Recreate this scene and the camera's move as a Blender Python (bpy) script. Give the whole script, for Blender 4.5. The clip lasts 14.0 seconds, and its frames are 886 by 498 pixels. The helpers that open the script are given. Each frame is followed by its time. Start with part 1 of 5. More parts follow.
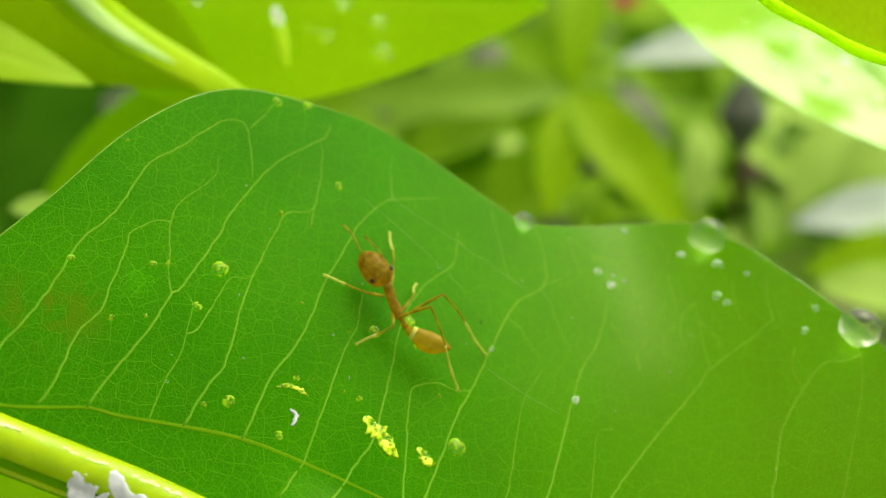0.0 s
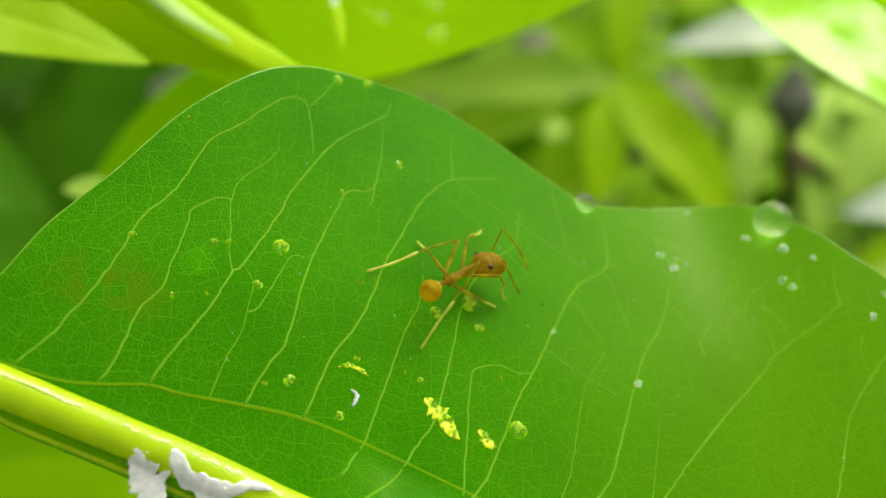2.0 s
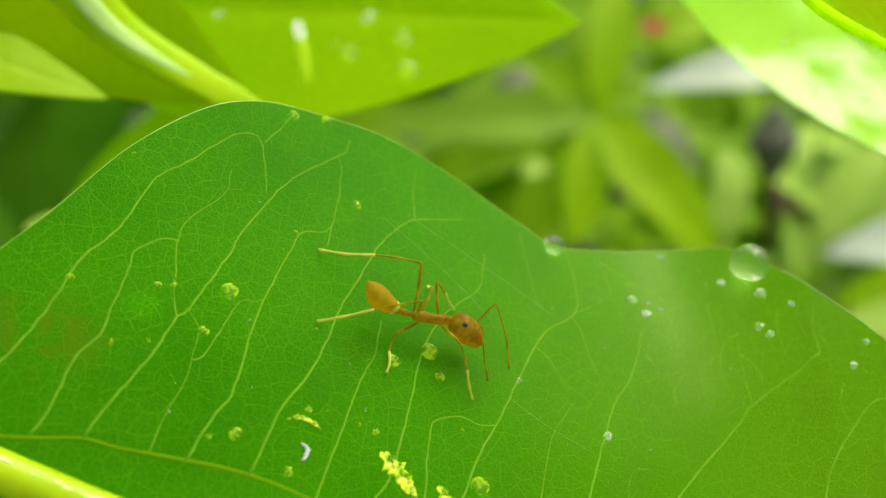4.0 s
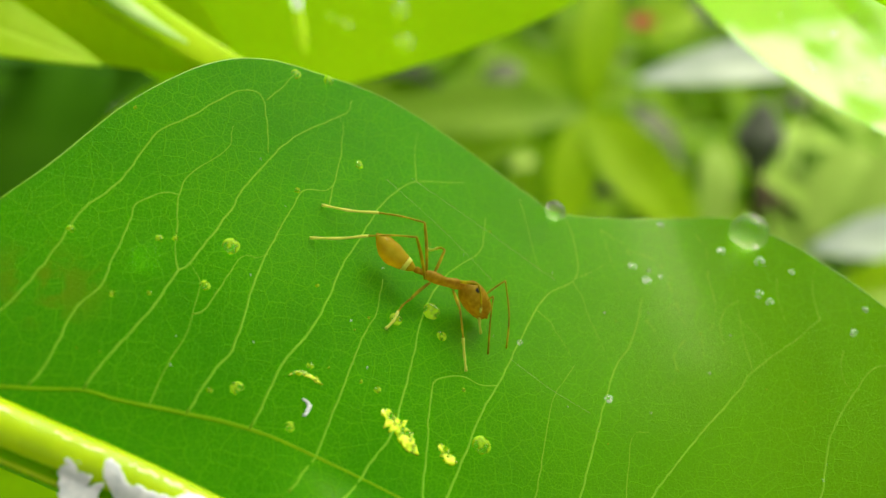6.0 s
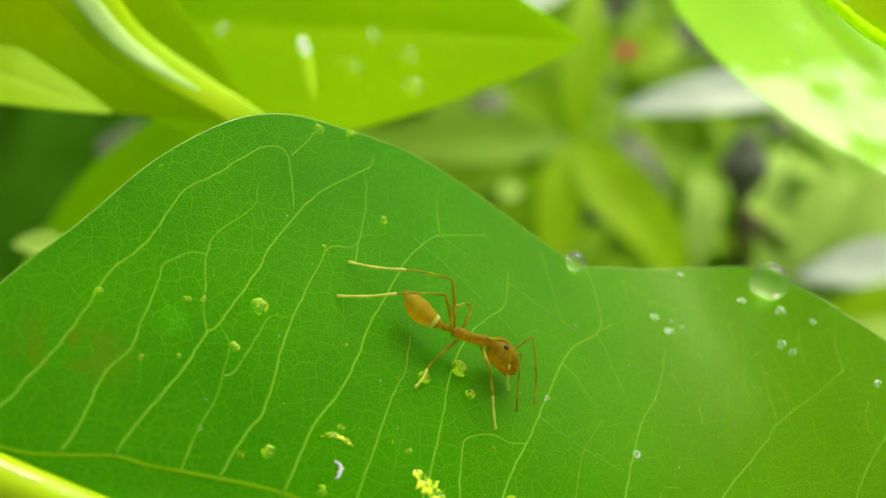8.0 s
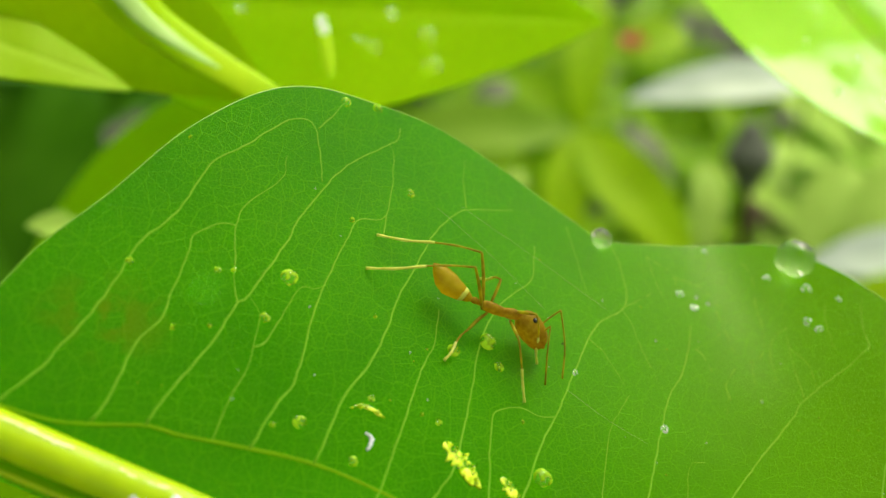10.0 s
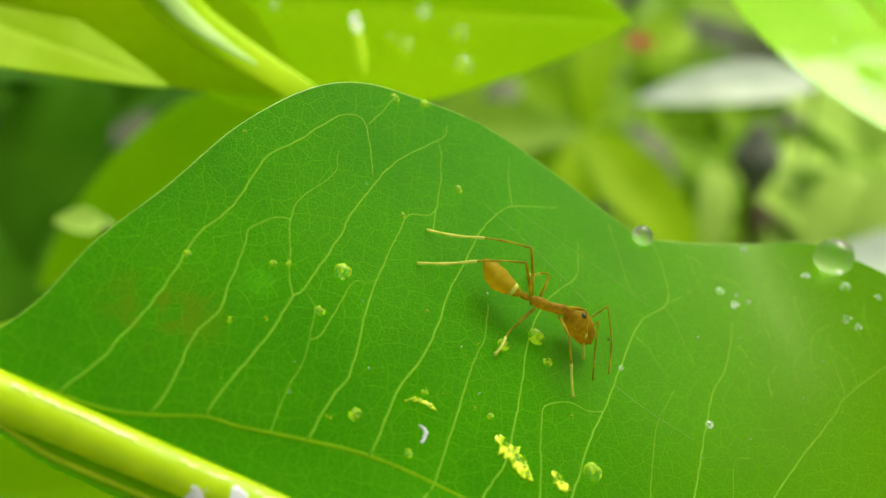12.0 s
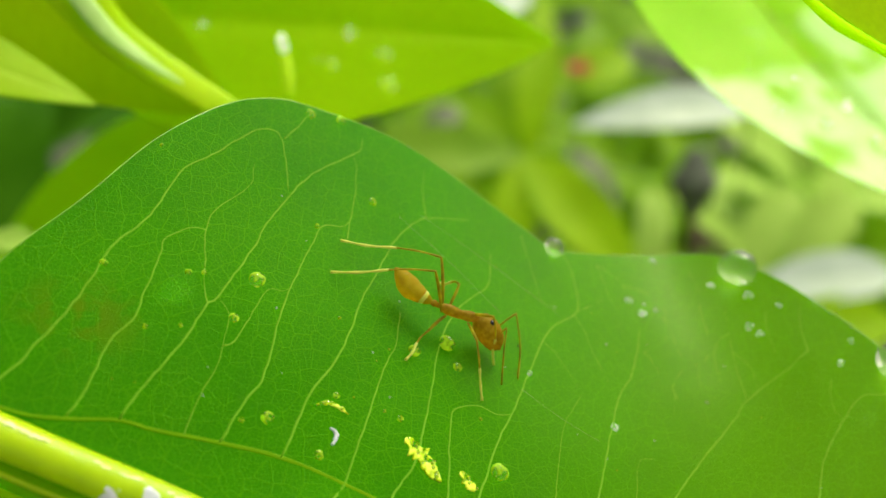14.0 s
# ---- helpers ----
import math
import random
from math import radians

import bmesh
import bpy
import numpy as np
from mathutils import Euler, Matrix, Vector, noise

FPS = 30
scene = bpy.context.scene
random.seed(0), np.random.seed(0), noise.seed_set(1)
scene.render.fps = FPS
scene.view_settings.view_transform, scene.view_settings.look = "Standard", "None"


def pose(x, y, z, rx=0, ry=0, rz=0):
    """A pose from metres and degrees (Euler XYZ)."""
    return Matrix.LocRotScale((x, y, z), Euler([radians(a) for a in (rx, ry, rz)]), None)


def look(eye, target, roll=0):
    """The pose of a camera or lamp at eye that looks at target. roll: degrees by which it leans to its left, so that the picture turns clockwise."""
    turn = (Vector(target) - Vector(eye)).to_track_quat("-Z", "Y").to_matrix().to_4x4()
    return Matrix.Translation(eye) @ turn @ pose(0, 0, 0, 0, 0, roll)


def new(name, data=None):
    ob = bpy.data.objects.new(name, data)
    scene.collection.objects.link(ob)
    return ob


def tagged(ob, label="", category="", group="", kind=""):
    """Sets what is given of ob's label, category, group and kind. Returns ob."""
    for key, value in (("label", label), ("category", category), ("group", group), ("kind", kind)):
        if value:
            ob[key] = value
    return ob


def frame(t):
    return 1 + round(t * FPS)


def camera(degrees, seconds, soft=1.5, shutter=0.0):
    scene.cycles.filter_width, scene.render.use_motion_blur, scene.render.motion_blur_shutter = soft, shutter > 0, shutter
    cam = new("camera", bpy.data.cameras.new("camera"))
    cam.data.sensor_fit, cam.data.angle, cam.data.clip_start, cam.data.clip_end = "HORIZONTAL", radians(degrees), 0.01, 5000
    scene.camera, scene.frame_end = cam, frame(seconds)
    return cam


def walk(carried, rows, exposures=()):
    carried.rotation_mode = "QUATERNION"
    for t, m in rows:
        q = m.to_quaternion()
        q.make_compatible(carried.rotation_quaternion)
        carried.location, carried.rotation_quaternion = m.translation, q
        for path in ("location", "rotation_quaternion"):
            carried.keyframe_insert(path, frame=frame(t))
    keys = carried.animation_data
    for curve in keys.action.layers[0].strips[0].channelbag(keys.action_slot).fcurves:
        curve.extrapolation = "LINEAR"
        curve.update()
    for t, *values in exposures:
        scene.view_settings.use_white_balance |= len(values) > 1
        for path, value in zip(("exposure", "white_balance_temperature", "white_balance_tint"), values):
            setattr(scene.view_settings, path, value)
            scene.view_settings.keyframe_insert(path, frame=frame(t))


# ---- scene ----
cam = camera(40, 14.0, soft=1.6)
cam.data.dof.use_dof = True
cam.data.dof.focus_distance = 0.0725
cam.data.dof.aperture_fstop = 31.0
walk(cam, [
    (0.0, pose(0.00296, 0.00023, 0.48138, 48.719, 0.713, -0.553)),
    (0.5, pose(0.00629, -0.00016, 0.48159, 48.276, 2.402, 0.943)),
    (1.0, pose(0.00356, -0.00055, 0.48118, 47.744, 2.400, 1.168)),
    (1.5, pose(0.00411, -0.00064, 0.48037, 48.612, 1.616, 0.572)),
    (2.0, pose(0.00165, 0.00073, 0.48027, 48.202, 1.650, 1.237)),
    (2.5, pose(0.00378, 0.00185, 0.48001, 48.987, 2.094, 2.019)),
    (2.8, pose(0.00573, 0.00344, 0.47993, 49.811, 1.722, 1.439)),
    (3.0, pose(0.00629, 0.00376, 0.47914, 49.963, 1.788, 1.223)),
    (3.5, pose(0.00404, 0.00416, 0.47714, 49.694, 0.970, 0.726)),
    (3.7, pose(0.00353, 0.00409, 0.47808, 49.864, 0.962, 0.740)),
    (5.8, pose(0.00031, 0.00283, 0.47582, 50.131, 0.077, 0.865)),
    (6.0, pose(0.00179, 0.00273, 0.47588, 49.894, -0.037, 0.595)),
    (6.5, pose(0.00146, 0.00345, 0.47707, 50.351, -0.105, 0.380)),
    (7.0, pose(0.00198, 0.00436, 0.47831, 50.666, -0.374, -0.024)),
    (7.5, pose(-0.00009, 0.00378, 0.47684, 50.506, -0.273, 0.157)),
    (8.0, pose(-0.00109, 0.00427, 0.47706, 51.061, -0.368, -0.392)),
    (8.5, pose(-0.00130, 0.00475, 0.47603, 50.849, -0.285, -0.105)),
    (8.7, pose(-0.00217, 0.00472, 0.47581, 50.786, -0.543, -0.237)),
    (10.8, pose(-0.00283, 0.00339, 0.47662, 50.675, -0.468, -0.256)),
    (11.0, pose(-0.00174, 0.00373, 0.47746, 50.816, -0.250, -0.413)),
    (11.5, pose(-0.00475, 0.00285, 0.47598, 50.846, -0.677, -0.269)),
    (12.0, pose(-0.00581, 0.00308, 0.47612, 50.714, -0.821, -0.054)),
    (12.5, pose(-0.00520, 0.00289, 0.47609, 50.840, -1.059, -0.533)),
    (13.0, pose(-0.00268, 0.00145, 0.47603, 51.823, -1.697, -1.447)),
    (13.5, pose(-0.00437, 0.00080, 0.47730, 51.314, -1.599, -1.279)),
    (14.0, pose(-0.00367, 0.00043, 0.47701, 51.976, -2.171, -2.102)),
])

# ---- world and light: bright overcast sky, sun behind thin cloud ----
SUN_DIR = Vector((0.365, 0.565, 0.74)).normalized()
world = bpy.data.worlds.new("overcast_sky")
scene.world = world
world.use_nodes = True
wn, wl = world.node_tree.nodes, world.node_tree.links
sky = wn.new("ShaderNodeTexSky")
sky.sky_type = "NISHITA"
sky.sun_disc = False
sky.sun_elevation = math.asin(SUN_DIR.z)
sky.sun_rotation = math.atan2(SUN_DIR.x, SUN_DIR.y)
sky.dust_density, sky.air_density, sky.ozone_density = 6.0, 1.0, 1.0
grey = wn.new("ShaderNodeHueSaturation")
grey.inputs["Saturation"].default_value = 0.08
wl.new(sky.outputs[0], grey.inputs["Color"])
warm = wn.new("ShaderNodeMix")
warm.data_type, warm.blend_type = "RGBA", "MULTIPLY"
warm.inputs[0].default_value = 1.0
warm.inputs[7].default_value = (1.0, 0.95, 0.78, 1)
wl.new(grey.outputs[0], warm.inputs[6])
wl.new(warm.outputs[2], wn["Background"].inputs[0])
wn["Background"].inputs[1].default_value = 0.178
sun = new("sun", bpy.data.lights.new("sun", "SUN"))
sun.data.energy, sun.data.angle, sun.data.color = 0.54, radians(12), (1.0, 0.97, 0.9)
sun.matrix_world = look(SUN_DIR, (0, 0, 0))
scene.view_settings.exposure = 0.6


# ---- materials ----
def shader(name):
    m = bpy.data.materials.new(name)
    m.use_nodes = True
    return m, m.node_tree.nodes, m.node_tree.links, m.node_tree.nodes["Principled BSDF"]


def ramp(nodes, stops):
    r = nodes.new("ShaderNodeValToRGB")
    while len(r.color_ramp.elements) < len(stops):
        r.color_ramp.elements.new(0.5)
    for e, (p, c) in zip(r.color_ramp.elements, stops):
        e.position, e.color = p, (*c, 1)
    return r


def mixer(nodes, links, kind, fac, a, b):
    m = nodes.new("ShaderNodeMix")
    m.data_type, m.blend_type = "RGBA", kind
    for sock, val in ((m.inputs[0], fac), (m.inputs[6], a), (m.inputs[7], b)):
        if isinstance(val, (int, float)):
            sock.default_value = val
        elif isinstance(val, tuple):
            sock.default_value = (*val, 1)
        else:
            links.new(val, sock)
    return m.outputs[2]


def leaf_material(name, base, light, through_light, rough=0.35, net=0.0, lit_tint=None, net_scale=900.0, sheen_scale=120.0, stain=None, see=0.35, wet=None, spec=0.07, relief=0.05):
    """A leaf's skin: mottled green, a net of fine veins, light that shines through from behind."""
    m, n, l, p = shader(name)
    co = n.new("ShaderNodeTexCoord")
    flat = n.new("ShaderNodeMapping")
    flat.inputs["Scale"].default_value = (1, 1, 0.15)
    l.new(co.outputs["Object"], flat.inputs[0])
    big = n.new("ShaderNodeTexNoise")
    big.inputs["Scale"].default_value, big.inputs["Detail"].default_value = sheen_scale, 4
    l.new(flat.outputs[0], big.inputs["Vector"])
    fine = n.new("ShaderNodeTexNoise")
    fine.inputs["Scale"].default_value, fine.inputs["Detail"].default_value = sheen_scale * 30, 2
    l.new(flat.outputs[0], fine.inputs["Vector"])
    col = mixer(n, l, "MIX", ramp_out(n, l, big.outputs[0], 0.35, 0.68), base, light)
    col = mixer(n, l, "MULTIPLY", ramp_out(n, l, fine.outputs[0], 0.3, 0.7, 0.5), col, (0.75, 0.82, 0.6))
    bump_h = fine.outputs[0]
    # Brighter yellow-green towards +x: light through the blade put into its colour.
    if lit_tint:
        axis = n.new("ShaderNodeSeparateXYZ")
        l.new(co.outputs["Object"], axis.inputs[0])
        lit_ramp = ramp_out(n, l, axis.outputs[0], 0.0, 0.026)
        col = mixer(n, l, "MIX", lit_ramp, col, lit_tint)
    if net:
        warp = n.new("ShaderNodeMix")
        warp.data_type, warp.blend_type = "RGBA", "LINEAR_LIGHT"
        warp.inputs[0].default_value = 0.00011
        wob = n.new("ShaderNodeTexNoise")
        wob.inputs["Scale"].default_value = net_scale * 0.9
        l.new(flat.outputs[0], wob.inputs["Vector"])
        l.new(flat.outputs[0], warp.inputs[6])
        l.new(wob.outputs["Color"], warp.inputs[7])
        lines = []
        for k, (sc, wd, amt) in enumerate(((net_scale * 0.9, 0.038, 0.52), (net_scale * 2.3, 0.065, 0.42), (net_scale * 5.2, 0.13, 0.32))):
            v = n.new("ShaderNodeTexVoronoi")
            v.feature, v.voronoi_dimensions = "DISTANCE_TO_EDGE", "2D"
            v.inputs["Scale"].default_value, v.inputs["Randomness"].default_value = sc, 0.95
            l.new(warp.outputs[2], v.inputs["Vector"])
            mr = n.new("ShaderNodeMapRange")
            mr.interpolation_type = "SMOOTHSTEP"
            mr.inputs["From Min"].default_value, mr.inputs["From Max"].default_value = 0.0, wd
            mr.inputs["To Min"].default_value, mr.inputs["To Max"].default_value = amt, 0.0
            l.new(v.outputs["Distance"], mr.inputs["Value"])
            lines.append(mr.outputs[0])
        mx = n.new("ShaderNodeMath")
        mx.operation = "MAXIMUM"
        mx0 = n.new("ShaderNodeMath")
        mx0.operation = "MAXIMUM"
        l.new(lines[0], mx0.inputs[0])
        l.new(lines[1], mx0.inputs[1])
        l.new(mx0.outputs[0], mx.inputs[0])
        l.new(lines[2], mx.inputs[1])
        patch = n.new("ShaderNodeMath")
        patch.operation = "MULTIPLY"
        l.new(mx.outputs[0], patch.inputs[0])
        l.new(ramp_out(n, l, big.outputs[0], 0.15, 0.5, net), patch.inputs[1])
        lace = patch.outputs[0]
        if lit_tint:
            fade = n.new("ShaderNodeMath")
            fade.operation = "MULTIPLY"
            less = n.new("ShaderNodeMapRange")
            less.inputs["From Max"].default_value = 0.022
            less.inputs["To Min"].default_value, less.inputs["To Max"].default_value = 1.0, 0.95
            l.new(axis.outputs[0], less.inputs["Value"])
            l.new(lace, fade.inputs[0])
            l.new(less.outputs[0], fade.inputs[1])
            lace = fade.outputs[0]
        col = mixer(n, l, "MIX", lace, col, (0.19, 0.58, 0.004))
        bump_h = mx.outputs[0]
    if stain:
        cx, cy, rad = stain
        dist = n.new("ShaderNodeVectorMath")
        dist.operation = "DISTANCE"
        dist.inputs[1].default_value = (cx, cy, 0)
        sq = n.new("ShaderNodeMapping")
        sq.inputs["Scale"].default_value = (1, 1.5, 0)
        sq.inputs["Location"].default_value = (0, -0.5 * cy, 0)
        l.new(co.outputs["Object"], sq.inputs[0])
        l.new(sq.outputs[0], dist.inputs[0])
        near = n.new("ShaderNodeMapRange")
        near.inputs["From Min"].default_value, near.inputs["From Max"].default_value = 0, rad
        near.inputs["To Min"].default_value, near.inputs["To Max"].default_value = 1, 0
        l.new(dist.outputs["Value"], near.inputs["Value"])
        blot = n.new("ShaderNodeTexNoise")
        blot.inputs["Scale"].default_value, blot.inputs["Detail"].default_value = 900, 6
        l.new(flat.outputs[0], blot.inputs["Vector"])
        mu = n.new("ShaderNodeMath")
        mu.operation = "MULTIPLY"
        l.new(near.outputs[0], mu.inputs[0])
        l.new(ramp_out(n, l, blot.outputs[0], 0.46, 0.58), mu.inputs[1])
        col = mixer(n, l, "MIX", mu.outputs[0], col, (0.14, 0.26, 0.003))
    l.new(col, p.inputs["Base Color"])
    p.inputs["Roughness"].default_value = rough
    p.inputs["Specular IOR Level"].default_value = spec
    p.inputs["Specular Tint"].default_value = (1.0, 1.0, 0.25, 1)
    if wet:
        pool = n.new("ShaderNodeTexNoise")
        pool.inputs["Scale"].default_value, pool.inputs["Detail"].default_value = 120, 3
        l.new(flat.outputs[0], pool.inputs["Vector"])
        down = n.new("ShaderNodeVectorMath")
        down.operation = "DOT_PRODUCT"
        down.inputs[1].default_value = tuple(wet)
        l.new(co.outputs["Object"], down.inputs[0])
        film = n.new("ShaderNodeMath")
        film.operation = "ADD"
        l.new(pool.outputs[0], film.inputs[0])
        l.new(down.outputs["Value"], film.inputs[1])
        l.new(ramp_out(n, l, film.outputs[0], 1.01, 1.12), p.inputs["Coat Weight"])
        p.inputs["Coat Roughness"].default_value = 0.3
        p.inputs["Coat IOR"].default_value = 1.6
    bump = n.new("ShaderNodeBump")
    bump.inputs["Strength"].default_value, bump.inputs["Distance"].default_value = relief, 0.00006
    l.new(bump_h, bump.inputs["Height"])
    l.new(bump.outputs[0], p.inputs["Normal"])
    tr = n.new("ShaderNodeBsdfTranslucent")
    l.new(mixer(n, l, "MULTIPLY", 1.0, mixer(n, l, "ADD", 1.0, col, tuple(0.5 * c for c in through_light)), tuple(2.2 * c for c in through_light)), tr.inputs["Color"])
    tr.inputs["Color"].default_value = (*through_light, 1)
    add = n.new("ShaderNodeMixShader")
    add.inputs[0].default_value = see
    l.new(p.outputs[0], add.inputs[1])
    l.new(tr.outputs[0], add.inputs[2])
    l.new(add.outputs[0], n["Material Output"].inputs["Surface"])
    return m


def ramp_out(n, l, src, lo, hi, top=1.0):
    mr = n.new("ShaderNodeMapRange")
    mr.inputs["From Min"].default_value, mr.inputs["From Max"].default_value = lo, hi
    mr.inputs["To Min"].default_value, mr.inputs["To Max"].default_value = 0.0, top
    l.new(src, mr.inputs["Value"])
    return mr.outputs[0]


def plain(name, a, b, scale, rough=0.5, see=0.0, bump_d=0.0, spec=0.5, clear=0.0):
    """A surface of two mingled tones with a little relief."""
    m, n, l, p = shader(name)
    co = n.new("ShaderNodeTexCoord")
    t = n.new("ShaderNodeTexNoise")
    t.inputs["Scale"].default_value, t.inputs["Detail"].default_value = scale, 5
    l.new(co.outputs["Object"], t.inputs["Vector"])
    r = ramp(n, ((0.3, a), (0.7, b)))
    l.new(t.outputs[0], r.inputs[0])
    l.new(r.outputs[0], p.inputs["Base Color"])
    p.inputs["Roughness"].default_value = rough
    p.inputs["Specular IOR Level"].default_value = spec
    if bump_d:
        bp = n.new("ShaderNodeBump")
        bp.inputs["Strength"].default_value, bp.inputs["Distance"].default_value = 0.6, bump_d
        l.new(t.outputs[0], bp.inputs["Height"])
        l.new(bp.outputs[0], p.inputs["Normal"])
    if see:
        tr = n.new("ShaderNodeBsdfTranslucent")
        l.new(r.outputs[0], tr.inputs["Color"])
        mx = n.new("ShaderNodeMixShader")
        mx.inputs[0].default_value = see
        l.new(p.outputs[0], mx.inputs[1])
        l.new(tr.outputs[0], mx.inputs[2])
        l.new(mx.outputs[0], n["Material Output"].inputs["Surface"])
        if clear:
            tp = n.new("ShaderNodeBsdfTransparent")
            l.new(r.outputs[0], tp.inputs["Color"])
            m2 = n.new("ShaderNodeMixShader")
            m2.inputs[0].default_value = clear
            l.new(mx.outputs[0], m2.inputs[1])
            l.new(tp.outputs[0], m2.inputs[2])
            l.new(m2.outputs[0], n["Material Output"].inputs["Surface"])
    return m


MAT_LEAF = leaf_material("wet_leaf", (0.035, 0.262, 0.0), (0.051, 0.306, 0.0), (0.16, 0.47, 0.0), rough=0.19, net=1.0, lit_tint=(0.120, 0.325, 0.0), spec=0.12, relief=1.0, stain=(-0.0207, -0.0014, 0.0042), see=0.4)
MAT_VEIN = plain("leaf_vein", (0.19, 0.56, 0.020), (0.25, 0.62, 0.030), 900, rough=0.5, see=0.42, spec=0.05)
MAT_MIDRIB = plain("leaf_midrib", (0.44, 0.70, 0.0), (0.56, 0.80, 0.0), 500, rough=0.32, see=0.35, spec=0.3, bump_d=0.0002)
MAT_STALK = plain("green_stalk", (0.12, 0.26, 0.01), (0.22, 0.36, 0.03), 150, rough=0.5, bump_d=0.0002)
MAT_GLINT_BEAD = plain("glint_bead", (0.85, 0.95, 0.25), (0.95, 1.0, 0.5), 900, rough=0.12)
MAT_CREASE = plain("lime_ridge", (0.20, 0.50, 0.002), (0.25, 0.56, 0.004), 700, rough=0.5, see=0.55, spec=0.05)
MAT_MARGIN = plain("pale_wet_margin", (0.13, 0.41, 0.005), (0.24, 0.53, 0.03), 400, rough=0.22, see=0.3)
MAT_LIME = leaf_material("lime_leaf", (0.32, 0.51, 0.001), (0.37, 0.55, 0.002), (0.52, 0.66, 0.0), rough=0.3, sheen_scale=60, see=0.45)
MAT_NEAR = leaf_material("yellow_green_leaf", (0.36, 0.50, 0.0), (0.44, 0.56, 0.002), (0.56, 0.66, 0.0), rough=0.3, sheen_scale=90, see=0.4)
MAT_NEAR_RIM = leaf_material("yellow_leaf_rim", (0.52, 0.72, 0.0), (0.60, 0.78, 0.002), (0.70, 0.82, 0.0), rough=0.3, sheen_scale=90, see=0.4)
# Paler than MAT_LEAF: the colour offsets the shade beside the midrib.
MAT_HALF = leaf_material("folded_half_leaf", (0.20, 0.42, 0.0), (0.25, 0.47, 0.0), (0.28, 0.6, 0.0), rough=0.3, sheen_scale=200, see=0.4)
MAT_CURL = leaf_material("curled_leaf", (0.28, 0.41, 0.001), (0.33, 0.45, 0.002), (0.58, 0.64, 0.0), rough=0.4, sheen_scale=60, see=0.5)
MAT_SHADE = leaf_material("shaded_leaf", (0.21, 0.39, 0.001), (0.26, 0.43, 0.002), (0.48, 0.62, 0.0), rough=0.4, sheen_scale=60, see=0.5)
MAT_PALE = leaf_material("pale_leaf", (0.33, 0.52, 0.006), (0.44, 0.62, 0.05), (0.42, 0.58, 0.01), rough=0.3, sheen_scale=150, see=0.3)
MAT_WET = leaf_material("wet_glossy_leaf", (0.29, 0.56, 0.0), (0.37, 0.62, 0.02), (0.45, 0.72, 0.0), spec=0.10, rough=0.3, sheen_scale=140, see=0.35, wet=(7.43, -12.06, -5.77))
MAT_YELLOW = plain("yellow_margin", (0.42, 0.72, 0.0), (0.56, 0.82, 0.005), 200, rough=0.3, see=0.3, spec=0.2)
MAT_PALE_UNDER = plain("sheeny_underside", (0.48, 0.78, 0.18), (0.62, 0.88, 0.32), 300, rough=0.4, see=0.15, spec=0.2)
MAT_HERB = leaf_material("herb_leaf", (0.14, 0.30, 0.003), (0.21, 0.38, 0.010), (0.28, 0.44, 0.0), rough=0.4, sheen_scale=40, see=0.35)
# White of the reflected sky is painted into this base colour.
MAT_SHINE = leaf_material("sky_sheen_leaf", (0.40, 0.50, 0.43), (0.54, 0.64, 0.57), (0.15, 0.24, 0.08), rough=0.35, sheen_scale=60, see=0.2, spec=0.15)
MAT_PALE_HERB = leaf_material("pale_herb_leaf", (0.31, 0.49, 0.08), (0.41, 0.60, 0.12), (0.32, 0.45, 0.06), rough=0.4, sheen_scale=60, see=0.25)
MAT_HERB_LIME = leaf_material("lime_herb_leaf", (0.21, 0.38, 0.002), (0.28, 0.46, 0.006), (0.40, 0.54, 0.0), rough=0.45, sheen_scale=40, see=0.35)
MAT_HERB_PALE = leaf_material("dull_herb_leaf", (0.14, 0.28, 0.02), (0.21, 0.36, 0.04), (0.32, 0.44, 0.02), rough=0.4, sheen_scale=40, see=0.3)
# Weaker grey copy of the same painted sheen.
MAT_SHINE_DIM = leaf_material("dim_sheen_leaf", (0.07, 0.10, 0.065), (0.12, 0.15, 0.10), (0.10, 0.15, 0.05), rough=0.4, sheen_scale=60, see=0.15, spec=0.15)
MAT_DRY = plain("dry_brown_leaf", (0.055, 0.038, 0.014), (0.12, 0.085, 0.03), 150, rough=0.8, see=0.1)
MAT_DRY_PALE = plain("withered_leaf", (0.24, 0.22, 0.10), (0.36, 0.33, 0.16), 150, rough=0.7, see=0.1)
MAT_KNOB = plain("dark_knob_skin", (0.065, 0.08, 0.055), (0.11, 0.13, 0.09), 200, rough=0.8, bump_d=0.0005)
# Darker copy of the herb leaf, with deep shade put into its colour.
MAT_HERB_DARK = leaf_material("shade_toned_herb", (0.036, 0.14, 0.003), (0.055, 0.18, 0.005), (0.08, 0.23, 0.0), rough=0.5, sheen_scale=40, see=0.25)
MAT_SOIL = plain("garden_soil", (0.035, 0.048, 0.022), (0.09, 0.105, 0.055), 60, rough=0.9, bump_d=0.004)
MAT_STONE = plain("grey_stone", (0.08, 0.095, 0.08), (0.17, 0.19, 0.165), 90, rough=0.7, bump_d=0.001)
MAT_RED = plain("red_petal", (0.42, 0.02, 0.03), (0.58, 0.05, 0.05), 120, rough=0.5, see=0.3)
MAT_WHITE = plain("white_smear", (0.62, 0.70, 0.72), (0.93, 0.96, 0.96), 1500, rough=0.08, bump_d=0.00005, see=0.12)
MAT_ANT = plain("amber_shell", (0.46, 0.26, 0.006), (0.86, 0.62, 0.05), 2600, rough=0.35, see=0.5, spec=0.3, clear=0.62, bump_d=0.00006)
